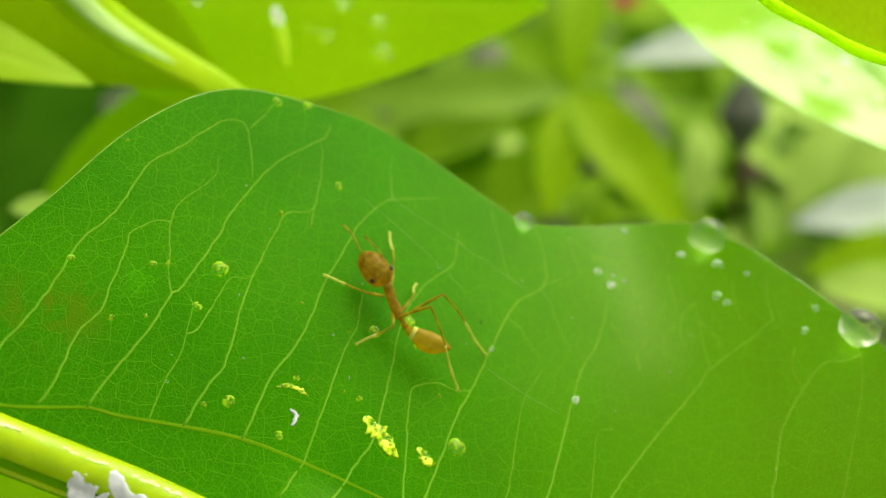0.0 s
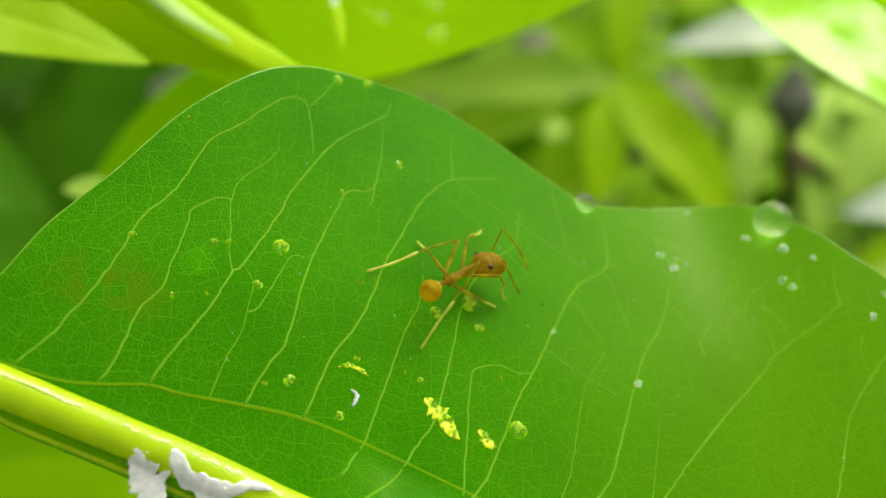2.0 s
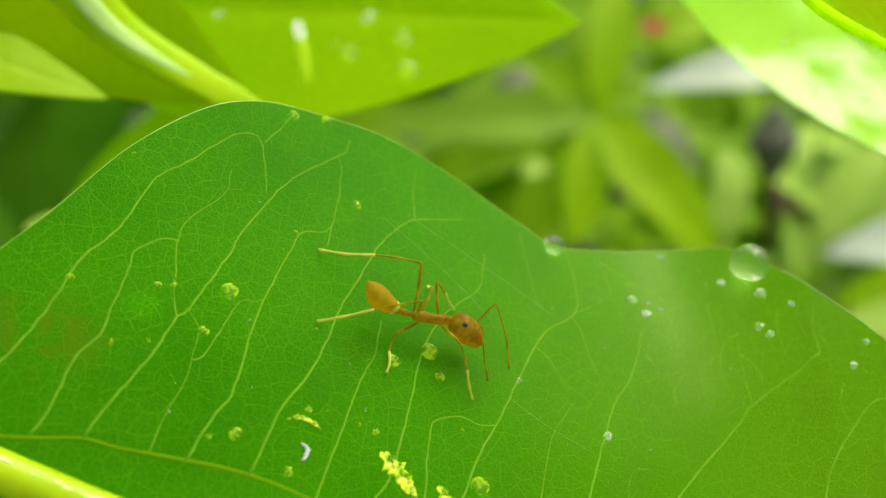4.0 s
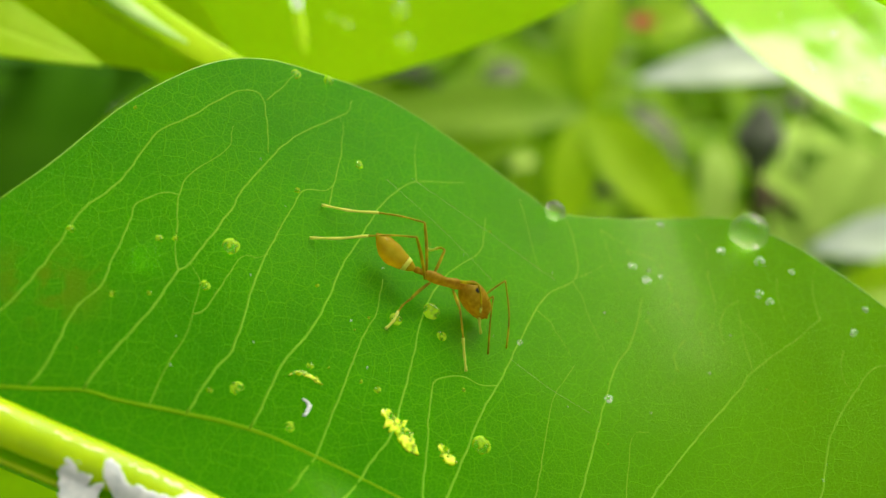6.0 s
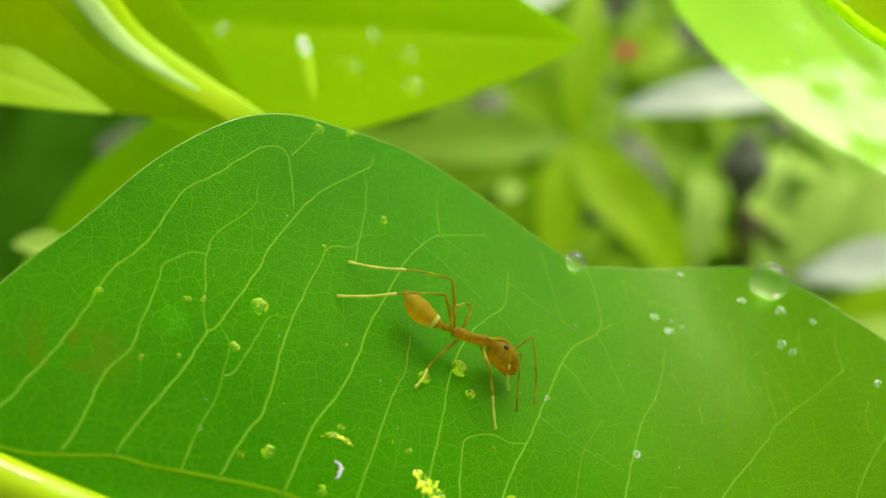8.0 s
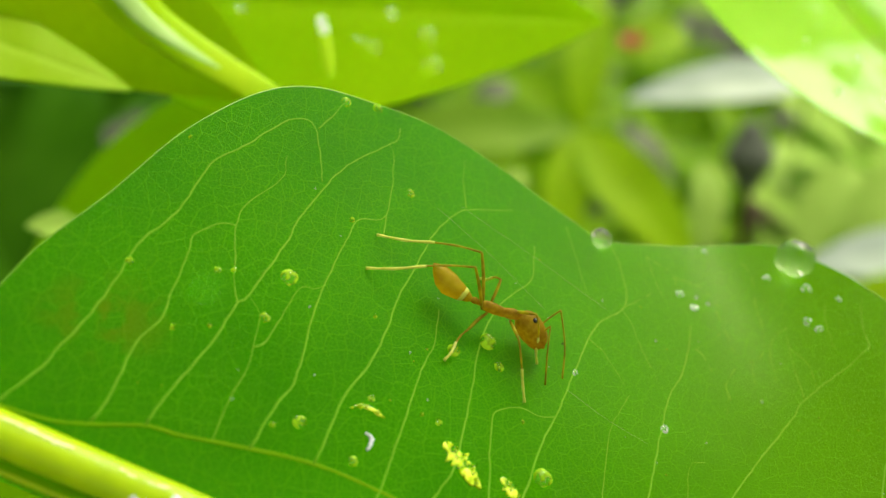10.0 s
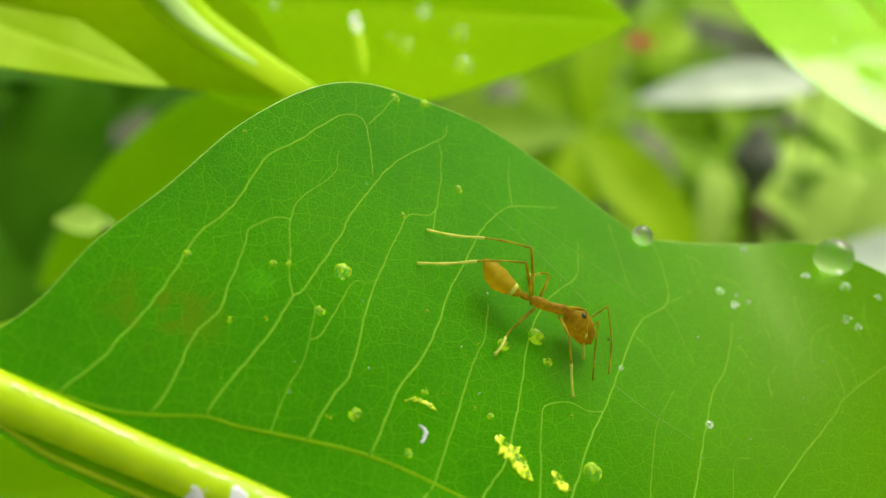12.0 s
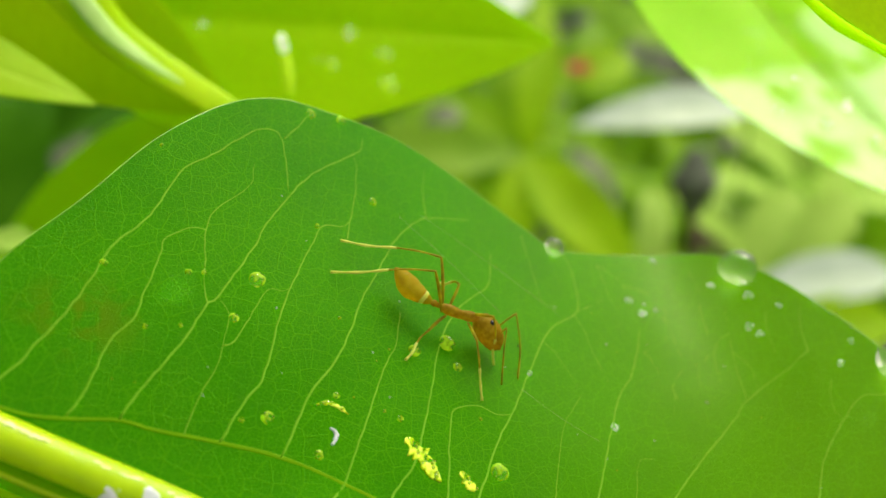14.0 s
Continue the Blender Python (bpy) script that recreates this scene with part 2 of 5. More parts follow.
MAT_GASTER = plain("pale_amber_shell", (0.68, 0.47, 0.01), (0.88, 0.68, 0.04), 1800, rough=0.22, see=0.5, spec=0.4, clear=0.6)
MAT_LEG = plain("amber_leg", (0.26, 0.19, 0.004), (0.66, 0.60, 0.02), 1300, rough=0.4, see=0.45, spec=0.25, clear=0.3)
MAT_FOOT = plain("pale_foot", (0.60, 0.68, 0.06), (0.74, 0.78, 0.14), 1200, rough=0.4, see=0.3)
MAT_EYE = plain("black_eye", (0.004, 0.004, 0.004), (0.012, 0.01, 0.01), 4000, rough=0.15)

MAT_WATER, _n, _l, _p = shader("water")
_p.inputs["Base Color"].default_value = (1, 1, 1, 1)
_p.inputs["Roughness"].default_value = 0.0
_p.inputs["IOR"].default_value = 1.33
_p.inputs["Transmission Weight"].default_value = 1.0


MAT_FILM, _n, _l, _p = shader("thin_water_film")
_p.inputs["Base Color"].default_value = (0.95, 1, 0.7, 1)
_p.inputs["Roughness"].default_value = 0.12
_p.inputs["IOR"].default_value = 1.1
_p.inputs["Transmission Weight"].default_value = 1.0
# Lime diffuse share paints the light focused inside clear drops.
MAT_GLOW_DROP, _n, _l, _p = shader("glow_drop_water")
_p.inputs["Roughness"].default_value = 0.02
_p.inputs["IOR"].default_value = 1.33
_p.inputs["Transmission Weight"].default_value = 1.0
_t = _n.new("ShaderNodeBsdfTranslucent")
_t.inputs["Color"].default_value = (0.55, 0.9, 0.02, 1)
_d = _n.new("ShaderNodeBsdfDiffuse")
_d.inputs["Color"].default_value = (0.5, 0.82, 0.02, 1)
_x = _n.new("ShaderNodeTexCoord")
_w = _n.new("ShaderNodeTexNoise")
_w.inputs["Scale"].default_value = 0.9
_l.new(_x.outputs["Object"], _w.inputs["Vector"])
_a, _b = _n.new("ShaderNodeMixShader"), _n.new("ShaderNodeMixShader")
_l.new(_t.outputs[0], _a.inputs[1])
_l.new(_d.outputs[0], _a.inputs[2])
_l.new(ramp_out(_n, _l, _w.outputs[0], 0.36, 0.60, 0.78), _b.inputs[0])
_l.new(_p.outputs[0], _b.inputs[1])
_l.new(_a.outputs[0], _b.inputs[2])
_l.new(_b.outputs[0], _n["Material Output"].inputs["Surface"])
MAT_SILK = plain("pale_silk", (0.3, 0.6, 0.1), (0.4, 0.7, 0.18), 900, rough=0.3, see=0.3)
MAT_FLAKE, _n, _l, _p = shader("torn_yellow_film")
_x = _n.new("ShaderNodeTexCoord")
_w = _n.new("ShaderNodeTexNoise")
_w.inputs["Scale"].default_value, _w.inputs["Detail"].default_value = 1500, 5
_l.new(_x.outputs["Object"], _w.inputs["Vector"])
_r = ramp(_n, ((0.40, (0.2, 0.5, 0.0)), (0.52, (0.52, 0.78, 0.0)), (0.66, (0.8, 0.92, 0.04))))
_l.new(_w.outputs[0], _r.inputs[0])
_l.new(_r.outputs[0], _p.inputs["Base Color"])
_p.inputs["Roughness"].default_value = 0.06
_h = _n.new("ShaderNodeBump")
_h.inputs["Strength"].default_value, _h.inputs["Distance"].default_value = 0.7, 0.0002
_l.new(_w.outputs[0], _h.inputs["Height"])
_l.new(_h.outputs[0], _p.inputs["Normal"])
_t = _n.new("ShaderNodeBsdfTransparent")
_t.inputs["Color"].default_value = (0.85, 1.0, 0.4, 1)
_b = _n.new("ShaderNodeMixShader")
_l.new(ramp_out(_n, _l, _w.outputs[0], 0.36, 0.54), _b.inputs[0])
_l.new(_t.outputs[0], _b.inputs[1])
_l.new(_p.outputs[0], _b.inputs[2])
_l.new(_b.outputs[0], _n["Material Output"].inputs["Surface"])


MAT_BALL, _n, _l, _p = shader("round_drop_water")
_p.inputs["Roughness"].default_value = 0.0
_p.inputs["IOR"].default_value = 1.33
_p.inputs["Transmission Weight"].default_value = 1.0
# Translucent lime share stands in for sky light refracted through the drop.
_d = _n.new("ShaderNodeBsdfTranslucent")
_d.inputs["Color"].default_value = (0.8, 1.0, 0.5, 1)
_b = _n.new("ShaderNodeMixShader")
_b.inputs[0].default_value = 0.12
_l.new(_p.outputs[0], _b.inputs[1])
_l.new(_d.outputs[0], _b.inputs[2])
_l.new(_b.outputs[0], _n["Material Output"].inputs["Surface"])
# Diffuse white patches paint sun and sky glints into the drop.
MAT_GLINT_DROP, _n, _l, _p = shader("glint_drop_water")
_p.inputs["Roughness"].default_value = 0.0
_p.inputs["IOR"].default_value = 1.33
_p.inputs["Transmission Weight"].default_value = 1.0
_p.inputs["Base Color"].default_value = (1, 1, 1, 1)
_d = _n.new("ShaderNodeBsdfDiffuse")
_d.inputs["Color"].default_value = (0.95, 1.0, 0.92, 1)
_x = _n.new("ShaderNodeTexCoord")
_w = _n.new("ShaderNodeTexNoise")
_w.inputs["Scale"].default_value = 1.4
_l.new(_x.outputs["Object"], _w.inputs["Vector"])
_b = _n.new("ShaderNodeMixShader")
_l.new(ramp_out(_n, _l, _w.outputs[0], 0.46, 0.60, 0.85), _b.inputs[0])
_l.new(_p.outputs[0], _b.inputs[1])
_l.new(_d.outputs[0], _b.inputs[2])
_l.new(_b.outputs[0], _n["Material Output"].inputs["Surface"])


# ---- mesh helpers ----
def part(name, bm, material, parent, label="", smooth=True):
    """Links a bmesh as one mesh object under a thing or a part."""
    me = bpy.data.meshes.new(name)
    bm.to_mesh(me)
    bm.free()
    for poly in me.polygons:
        poly.use_smooth = smooth
    me.materials.append(material)
    ob = new(name, me)
    ob.parent = parent
    return tagged(ob, label)


def thing(name, m, label, category, group="", kind=""):
    ob = new(name)
    ob.empty_display_size = 0.002
    ob.matrix_world = m
    return tagged(ob, label, category, group, kind)


def spline(pts, count):
    """Points evenly spread in turn along a smooth curve through pts."""
    pts = [Vector(p) for p in pts]
    ext = [2 * pts[0] - pts[1]] + pts + [2 * pts[-1] - pts[-2]]
    dense = []
    for i in range(1, len(ext) - 2):
        p0, p1, p2, p3 = ext[i - 1:i + 3]
        for k in range(16):
            t = k / 16
            dense.append(0.5 * (2 * p1 + (p2 - p0) * t + (2 * p0 - 5 * p1 + 4 * p2 - p3) * t * t + (3 * p1 - p0 - 3 * p2 + p3) * t ** 3))
    dense.append(pts[-1].copy())
    run = [0.0]
    for a, b in zip(dense, dense[1:]):
        run.append(run[-1] + (b - a).length)
    out, j = [], 0
    for i in range(count):
        s = run[-1] * i / (count - 1)
        while j < len(dense) - 2 and run[j + 1] < s:
            j += 1
        f = (s - run[j]) / max(run[j + 1] - run[j], 1e-12)
        out.append(dense[j].lerp(dense[j + 1], min(max(f, 0), 1)))
    return out


def tube(bm, pts, radii, sides=8, squash=1.0, up=Vector((0, 0, 1))):
    """A closed round sleeve along pts."""
    rings = []
    for i, p in enumerate(pts):
        d = (pts[min(i + 1, len(pts) - 1)] - pts[max(i - 1, 0)]).normalized()
        side = d.cross(up)
        if side.length < 1e-4:
            side = d.cross(Vector((1, 0, 0)))
        side.normalize()
        top = side.cross(d).normalized()
        r = radii[i] if isinstance(radii, (list, tuple)) else radii
        rings.append([bm.verts.new(p + r * (math.cos(2 * math.pi * k / sides) * side + squash * math.sin(2 * math.pi * k / sides) * top)) for k in range(sides)])
    for a, b in zip(rings, rings[1:]):
        for k in range(sides):
            bm.faces.new((a[k], a[(k + 1) % sides], b[(k + 1) % sides], b[k]))
    bm.faces.new(rings[0][::-1])
    bm.faces.new(rings[-1])
    return bm


def lathe(bm, profile, sides=20, bend=None):
    """A body of (x, radius, rise, width) rings along x; bend(x) moves them."""
    rings = []
    for x, r, z, wide in profile:
        rings.append([bm.verts.new((x, wide * r * math.cos(2 * math.pi * k / sides), z + r * math.sin(2 * math.pi * k / sides))) for k in range(sides)])
    for a, b in zip(rings, rings[1:]):
        for k in range(sides):
            bm.faces.new((a[k], a[(k + 1) % sides], b[(k + 1) % sides], b[k]))
    bm.faces.new(rings[0][::-1])
    bm.faces.new(rings[-1])
    return bm


def smooth_rings(profile, count=18):
    """More rings between those given, along smooth curves."""
    xs = spline([(p[0], p[1], p[2]) for p in profile], count)
    ws = spline([(p[0], p[3], 0) for p in profile], count)
    return [(x.x, max(x.y, 1e-6), x.z, w.y) for x, w in zip(xs, ws)]


MM = 0.001


# ---- the ground ----
def build_ground():
    bm = bmesh.new()
    ring, prev = 40, None
    radii = [0.02, 0.06, 0.12, 0.2, 0.3, 0.45, 0.65, 1, 2, 5, 15, 60, 300]
    for r in radii:
        cur = []
        for k in range(ring):
            a = 2 * math.pi * k / ring
            x, y = 0.1 + r * math.cos(a), 0.35 + r * math.sin(a)
            z = 0.012 * noise.noise(Vector((x * 9, y * 9, 0))) if r < 2 else 0
            cur.append(bm.verts.new((x, y, z)))
        if prev:
            for k in range(ring):
                bm.faces.new((prev[k], prev[(k + 1) % ring], cur[(k + 1) % ring], cur[k]))
        else:
            bm.faces.new(cur)
        prev = cur
    ob = part("ground", bm, MAT_SOIL, None)
    tagged(ob, "dark damp garden soil under the plants", "ground", kind="structure")


build_ground()

# ---- the main leaf, in a space of its own: x along the edge, y towards it, z out of the upper face ----
LEAF = Matrix(((0.91373, -0.00068, 0.40632, 0.00047), (0.12367, 0.95302, -0.27652, 0.05384), (-0.38705, 0.30291, 0.87088, 0.42822), (0, 0, 0, 1)))
BEND = {(0, 0): -2.6967, (0, 1): -1.0998, (0, 2): -2.0624, (0, 3): 1.5525, (0, 4): -0.1170, (1, 0): -0.9968, (1, 1): -4.4312, (1, 2): 0.1315, (1, 3): -0.1141, (2, 0): -0.8134, (2, 1): 1.2667, (2, 2): 0.0479, (3, 0): 1.4995, (3, 1): 1.4152, (4, 0): 0.6858}


def bent(a, b):
    return sum(c * (a / 20) ** i * (b / 20) ** j for (i, j), c in BEND.items())



def rise(a, b):
    """Height of the leaf's face in millimetres."""
    ac, bc = min(max(a, -21), 28), min(max(b, -8), 17.5)
    h = bent(ac, bc)
    ga, gb = (bent(ac + 0.01, bc) - h) / 0.01, (bent(ac, bc + 0.01) - h) / 0.01
    crumple = 0.02 * noise.noise(Vector((a * 0.3, b * 0.3, 0))) + 0.008 * noise.noise(Vector((a * 0.9, b * 0.9, 3)))
    # beyond the fold the blade climbs towards the midrib
    climb = min(max((a + 10) / 8, 0), 1)
    bank = 0.38 * climb * climb * (3 - 2 * climb) * max(0.0, -8.1 - 0.335 * (a + 8.9) - b)
    return h + 0.7 * (ga * (a - ac) + gb * (b - bc)) + crumple + min(bank, 2.5)


def face(a, b, up=0.0):
    return Vector((a, b, rise(a, b) + up)) * MM


def face_pose(a, b, up=0.0, turn=0.0):
    """A pose on the leaf's face: z along its normal, x turned by so many degrees from the leaf's x."""
    e = 0.2
    n = Vector((-(rise(a + e, b) - rise(a - e, b)) / (2 * e), -(rise(a, b + e) - rise(a, b - e)) / (2 * e), 1)).normalized()
    x = Vector((math.cos(radians(turn)), math.sin(radians(turn)), 0))
    x = (x - n * x.dot(n)).normalized()
    y = n.cross(x)
    m = Matrix((x, y, n)).transposed().to_4x4()
    m.translation = face(a, b) + n * up * MM
    return m


def upright(pts):
    """The leaf's normal at the middle of a run of points."""
    return face_pose(*pts[len(pts) // 2]).to_3x3().col[2]


EDGE = [(-29.8, -5.1), (-27.0, -2.1), (-24.8, 1.7), (-21.7, 5.7), (-18.2, 10.7), (-14.2, 14.7), (-10.7, 16.6), (-6.7, 17.3), (-1.4, 17.8), (4.2, 16.8),
        (9.6, 14.6), (11.5, 13.6), (13.2, 13.7), (16.0, 14.2), (20.3, 14.8), (24.3, 14.9), (26.6, 13.1), (29.5, 9.6), (31.3, 7.4), (34.7, 2.7), (40.0, -5.1), (47.6, -17.6), (56.6, -34.4)]
RIB = [(-29.9, -6.3), (-27.1, -7.2), (-22.8, -8.4), (-18.2, -9.8), (-12.4, -11.7), (0.6, -16.7), (22.6, -24.7), (57.0, -35.3)]
VEINS = [
    [(-25.0, -6.4), (-23.4, -4.6), (-22.5, -3.1), (-21.7, -1.8), (-20.7, 0.3), (-19.6, 3.2), (-18.0, 5.3), (-16.5, 8.9), (-14.9, 10.5), (-13.3, 12.3), (-12.0, 13.6), (-10.6, 13.8), (-10.0, 11.7), (-9.7, 9.8)],
    [(-10.2, 13.6), (-9.0, 15.5), (-8.4, 16.8)],
    [(-20.4, -6.8), (-19.7, -5.5), (-18.9, -2.5), (-17.9, -1.1), (-17.5, 0.8), (-17.0, 3.1), (-16.9, 4.1), (-15.5, 5.2), (-14.6, 5.3)],
    [(-14.4, 2.8), (-14.6, 5.3), (-14.1, 6.9), (-12.3, 9.1), (-12.1, 10.9)],
    [(-17.7, -6.7), (-16.8, -4.9), (-15.0, -1.8), (-14.0, 0.6), (-13.4, 1.2), (-11.5, 5.2), (-11.1, 6.5), (-9.6, 9.4), (-8.0, 11.8), (-4.8, 15.0), (-4.4, 16.3)],
    [(-14.0, 0.6), (-14.3, 1.8), (-14.4, 2.8)],
    [(-14.3, -7.2), (-13.9, -5.5), (-13.0, -3.0), (-12.7, -0.5), (-12.8, 0.3), (-13.4, 1.2)],
    [(-12.8, -1.8), (-12.3, -1.5), (-11.7, -0.3), (-10.6, 2.2), (-9.7, 2.4), (-9.1, 2.8)],
    [(-12.3, -7.3), (-11.3, -5.0), (-10.5, -3.7), (-10.1, -2.0), (-9.5, 1.7), (-8.0, 6.2), (-7.2, 7.9), (-6.0, 8.3), (-5.3, 9.0)],
    [(-5.6, 7.3), (-5.1, 10.7), (-4.9, 13.2), (-5.2, 14.6)],
    [(-8.9, -7.7), (-8.4, -6.5), (-7.7, -4.1), (-5.8, -0.7), (-4.4, 3.6), (-3.6, 5.2), (-2.2, 8.4), (-0.8, 10.4), (0.6, 11.7), (4.4, 13.3)],
    [(0.6, 11.7), (0.5, 13.8), (0.8, 16.2)],
    [(-1.9, -8.3), (-1.0, -6.8), (-0.3, -3.9), (0.3, -1.1), (0.7, 0.9), (1.5, 3.1), (3.1, 5.5), (5.2, 7.7), (5.9, 10.8)],
    [(-4.5, -6.2), (-4.0, -4.5), (-3.2, -1.7), (-2.2, 0.8), (-1.9, 3.1)],
    [(1.1, -7.9), (1.3, -4.0), (1.7, -2.9), (3.3, -2.3), (4.6, -2.6), (5.7, -2.4)],
    [(3.4, -7.4), (4.5, -4.6), (6.4, -1.1), (7.1, 0.4), (9.8, 5.3), (12.6, 7.8), (13.0, 11.2), (12.6, 13.6)],
    [(12.6, 7.8), (14.1, 8.8), (15.2, 9.7), (15.7, 9.9)],
    [(8.4, -6.7), (9.4, -2.7), (10.3, -1.1), (11.4, 0.4)],
    [(11.6, -6.2), (13.0, -2.3), (14.4, 1.0), (15.5, 2.5), (16.6, 4.7), (17.4, 7.1)],
    [(13.7, -8.7), (14.7, -4.2), (16.0, -3.6)],
    [(14.1, -9.8), (17.6, -5.4), (22.2, -0.2), (23.7, 1.7), (26.6, 4.1), (28.1, 5.5)],
    [(23.7, 1.7), (23.6, 4.6), (24.0, 9.2), (24.6, 11.2)],
    [(18.8, 1.3), (18.8, 2.6), (20.1, 4.5), (20.1, 5.7)],
    [(26.0, -7.9), (27.3, -3.2), (29.1, -0.1), (30.7, 1.8), (32.0, 1.9), (33.0, 2.4)],
    [(9.0, 13.8), (9.4, 10.4), (9.7, 7.6), (10.0, 5.5)],
    [(15.4, 13.0), (15.6, 11.1), (15.7, 9.7), (16.2, 9.0), (17.3, 8.3)],
    [(17.1, 11.4), (18.4, 11.1), (19.2, 10.5), (20.0, 8.5), (19.4, 6.8), (17.3, 5.2), (16.6, 4.7)],
    [(15.4, 13.0), (16.5, 12.2), (17.1, 11.4), (17.3, 7.9), (17.3, 5.6)],
    [(22.5, 10.1), (22.4, 9.5), (22.4, 7.5), (22.0, 5.6), (20.9, 3.9), (20.8, 2.0), (20.2, -0.6), (20.2, -1.3), (20.5, -2.2)],
    [(19.6, 8.8), (19.9, 5.7), (20.2, 4.6), (18.7, 2.6), (18.7, 1.7), (17.9, -0.8)],
    [(28.1, 5.4), (28.1, 6.0), (28.1, 7.6), (28.5, 9.6)],
    [(26.4, 9.2), (26.2, 7.3), (26.3, 5.7), (26.6, 4.3)],
    [(12.2, 7.5), (12.7, 6.4), (13.1, 4.3), (13.7, 2.3), (14.0, 1.0), (14.2, 0.6)],
    [(22.2, 13.7), (22.7, 11.9), (22.5, 10.1), (22.4, 9.5)],
    [(23.9, 7.5), (22.9, 6.7), (22.3, 5.0), (22.3, 3.4), (21.8, 2.0), (20.6, 1.4)],
    [(9.1, 4.1), (10.0, 3.4), (10.4, 2.6), (11.1, 1.3), (11.3, 0.5)],
    [(17.3, 5.2), (17.7, 4.6), (18.1, 3.1), (17.9, 1.6), (18.4, 0.8)],
    [(29.1, 3.1), (28.7, 1.8), (28.7, 0.9), (29.1, -0.1)],
    [(23.7, 5.8), (24.5, 4.5), (24.6, 2.9), (24.3, 0.8)],
    [(30.4, -8.0), (31.8, -3.3), (32.9, 0.5), (33.0, 3.5)],
]
CREASE = [(-27.7, -5.9), (-22.8, -6.9), (-20.2, -6.9), (-17.6, -6.7), (-15.9, -7.0), (-12.3, -7.3), (-8.9, -7.7), (-5.3, -8.7), (0.9, -10.8), (9.1, -13.6)]


def flat_curve(pts, count):
    return [(p.x, p.y) for p in spline([(x, y, 0) for x, y in pts], count)]


def build_main_leaf():
    leaf = thing("leaf", LEAF, "large wet green leaf with pale veins and a thick yellow midrib", "leaf")
    cols, rows = 200, 60
    edge, rib = flat_curve(EDGE, cols), flat_curve(RIB, cols)
    bm = bmesh.new()
    grid = []
    for (ex, ey), (rx, ry) in zip(edge, rib):
        col = []
        for k in range(rows):
            f = k / (rows - 1)
            a, b = rx + (ex - rx) * f, ry + (ey - ry) * f
            col.append(bm.verts.new(face(a, b)))
        grid.append(col)
    for c0, c1 in zip(grid, grid[1:]):
        for k in range(rows - 1):
            bm.faces.new((c0[k], c1[k], c1[k + 1], c0[k + 1]))
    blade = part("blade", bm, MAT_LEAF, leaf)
    thick = blade.modifiers.new("thickness", "SOLIDIFY")
    thick.thickness, thick.offset = 0.00022, -1
    blade.modifiers.new("crisp_rim", "EDGE_SPLIT").split_angle = radians(50)
    # the half beyond the midrib: a narrow shoulder, then a fold away under the leaf
    bm = bmesh.new()
    grid, fold = [], []
    for i, (rx, ry) in enumerate(rib):
        wide = 15 * math.sin(math.pi * min(1, (i + 1) / cols)) ** 0.6
        p = face(rx, ry, -0.4)
        shelf = p + Vector((-0.30, -1.35, -0.60)) * MM * min(1, wide / 6)
        col = []
        for k in range(20):
            f = k / 19
            if f < 0.4:
                col.append(bm.verts.new(p.lerp(shelf, f / 0.4) - Vector((0, 0, 0.15 * MM * math.sin(math.pi * f / 0.4)))))
            else:
                g = (f - 0.4) / 0.6
                col.append(bm.verts.new(shelf + Vector((0.10 * g, 0.30 * g, -0.9 * g)) * wide * MM))
        fold.append(shelf)
        grid.append(col)
    for c0, c1 in zip(grid, grid[1:]):
        for k in range(19):
            bm.faces.new((c0[k], c0[k + 1], c1[k + 1], c1[k]))
    ridge = bmesh.new()
    tube(ridge, fold[2:-2], 0.2 * MM, 8)
    part("folded_edge", ridge, MAT_MIDRIB, leaf, "pale folded edge below the midrib")
    half = part("hanging_half", bm, MAT_HALF, leaf)
    thick = half.modifiers.new("thickness", "SOLIDIFY")
    thick.thickness, thick.offset = 0.00022, 1
    half.modifiers.new("crisp_rim", "EDGE_SPLIT").split_angle = radians(50)
    bm = bmesh.new()
    way = flat_curve([(-70, 6), (-45, -1.5)] + RIB, 600)
    girth = [1.22 * (1 - 0.75 * max(0, i / 599 - 0.3)) for i in range(600)]
    tube(bm, [face(x, y, 0.1) for x, y in way[::6]], [g * MM for g in girth[::6]], 20, 0.85)
    rod = part("midrib", bm, MAT_MIDRIB, leaf, "thick glossy yellow-green midrib")
    # Sky highlights on the midrib, modelled as pale beads.
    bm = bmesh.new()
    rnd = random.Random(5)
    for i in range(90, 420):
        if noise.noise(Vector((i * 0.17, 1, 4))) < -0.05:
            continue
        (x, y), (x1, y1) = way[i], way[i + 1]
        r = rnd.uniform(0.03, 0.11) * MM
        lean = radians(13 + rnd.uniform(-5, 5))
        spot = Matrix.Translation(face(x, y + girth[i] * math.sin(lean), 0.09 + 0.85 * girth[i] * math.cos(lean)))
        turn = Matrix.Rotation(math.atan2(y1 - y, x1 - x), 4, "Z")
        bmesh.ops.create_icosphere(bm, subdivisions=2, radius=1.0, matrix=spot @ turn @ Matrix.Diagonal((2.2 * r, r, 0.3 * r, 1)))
    part("glint_beads", bm, MAT_GLINT_BEAD, rod, "row of pale beads standing in for midrib highlights")
    bm = bmesh.new()
    tube(bm, [face(x, y, -0.05) for x, y in edge[2:-2]], 0.07 * MM, 6)
    part("margin", bm, MAT_MARGIN, leaf, "thin pale leaf margin")
    bm = bmesh.new()
    pts = flat_curve(CREASE, 60)
    tube(bm, [face(x, y, 0.0) for x, y in pts], [(0.15 - 0.07 * i / 59) * MM for i in range(60)], 8, 0.05, upright(pts))
    part("vein", bm, MAT_CREASE, leaf, "soft lime ridge where the blade folds")
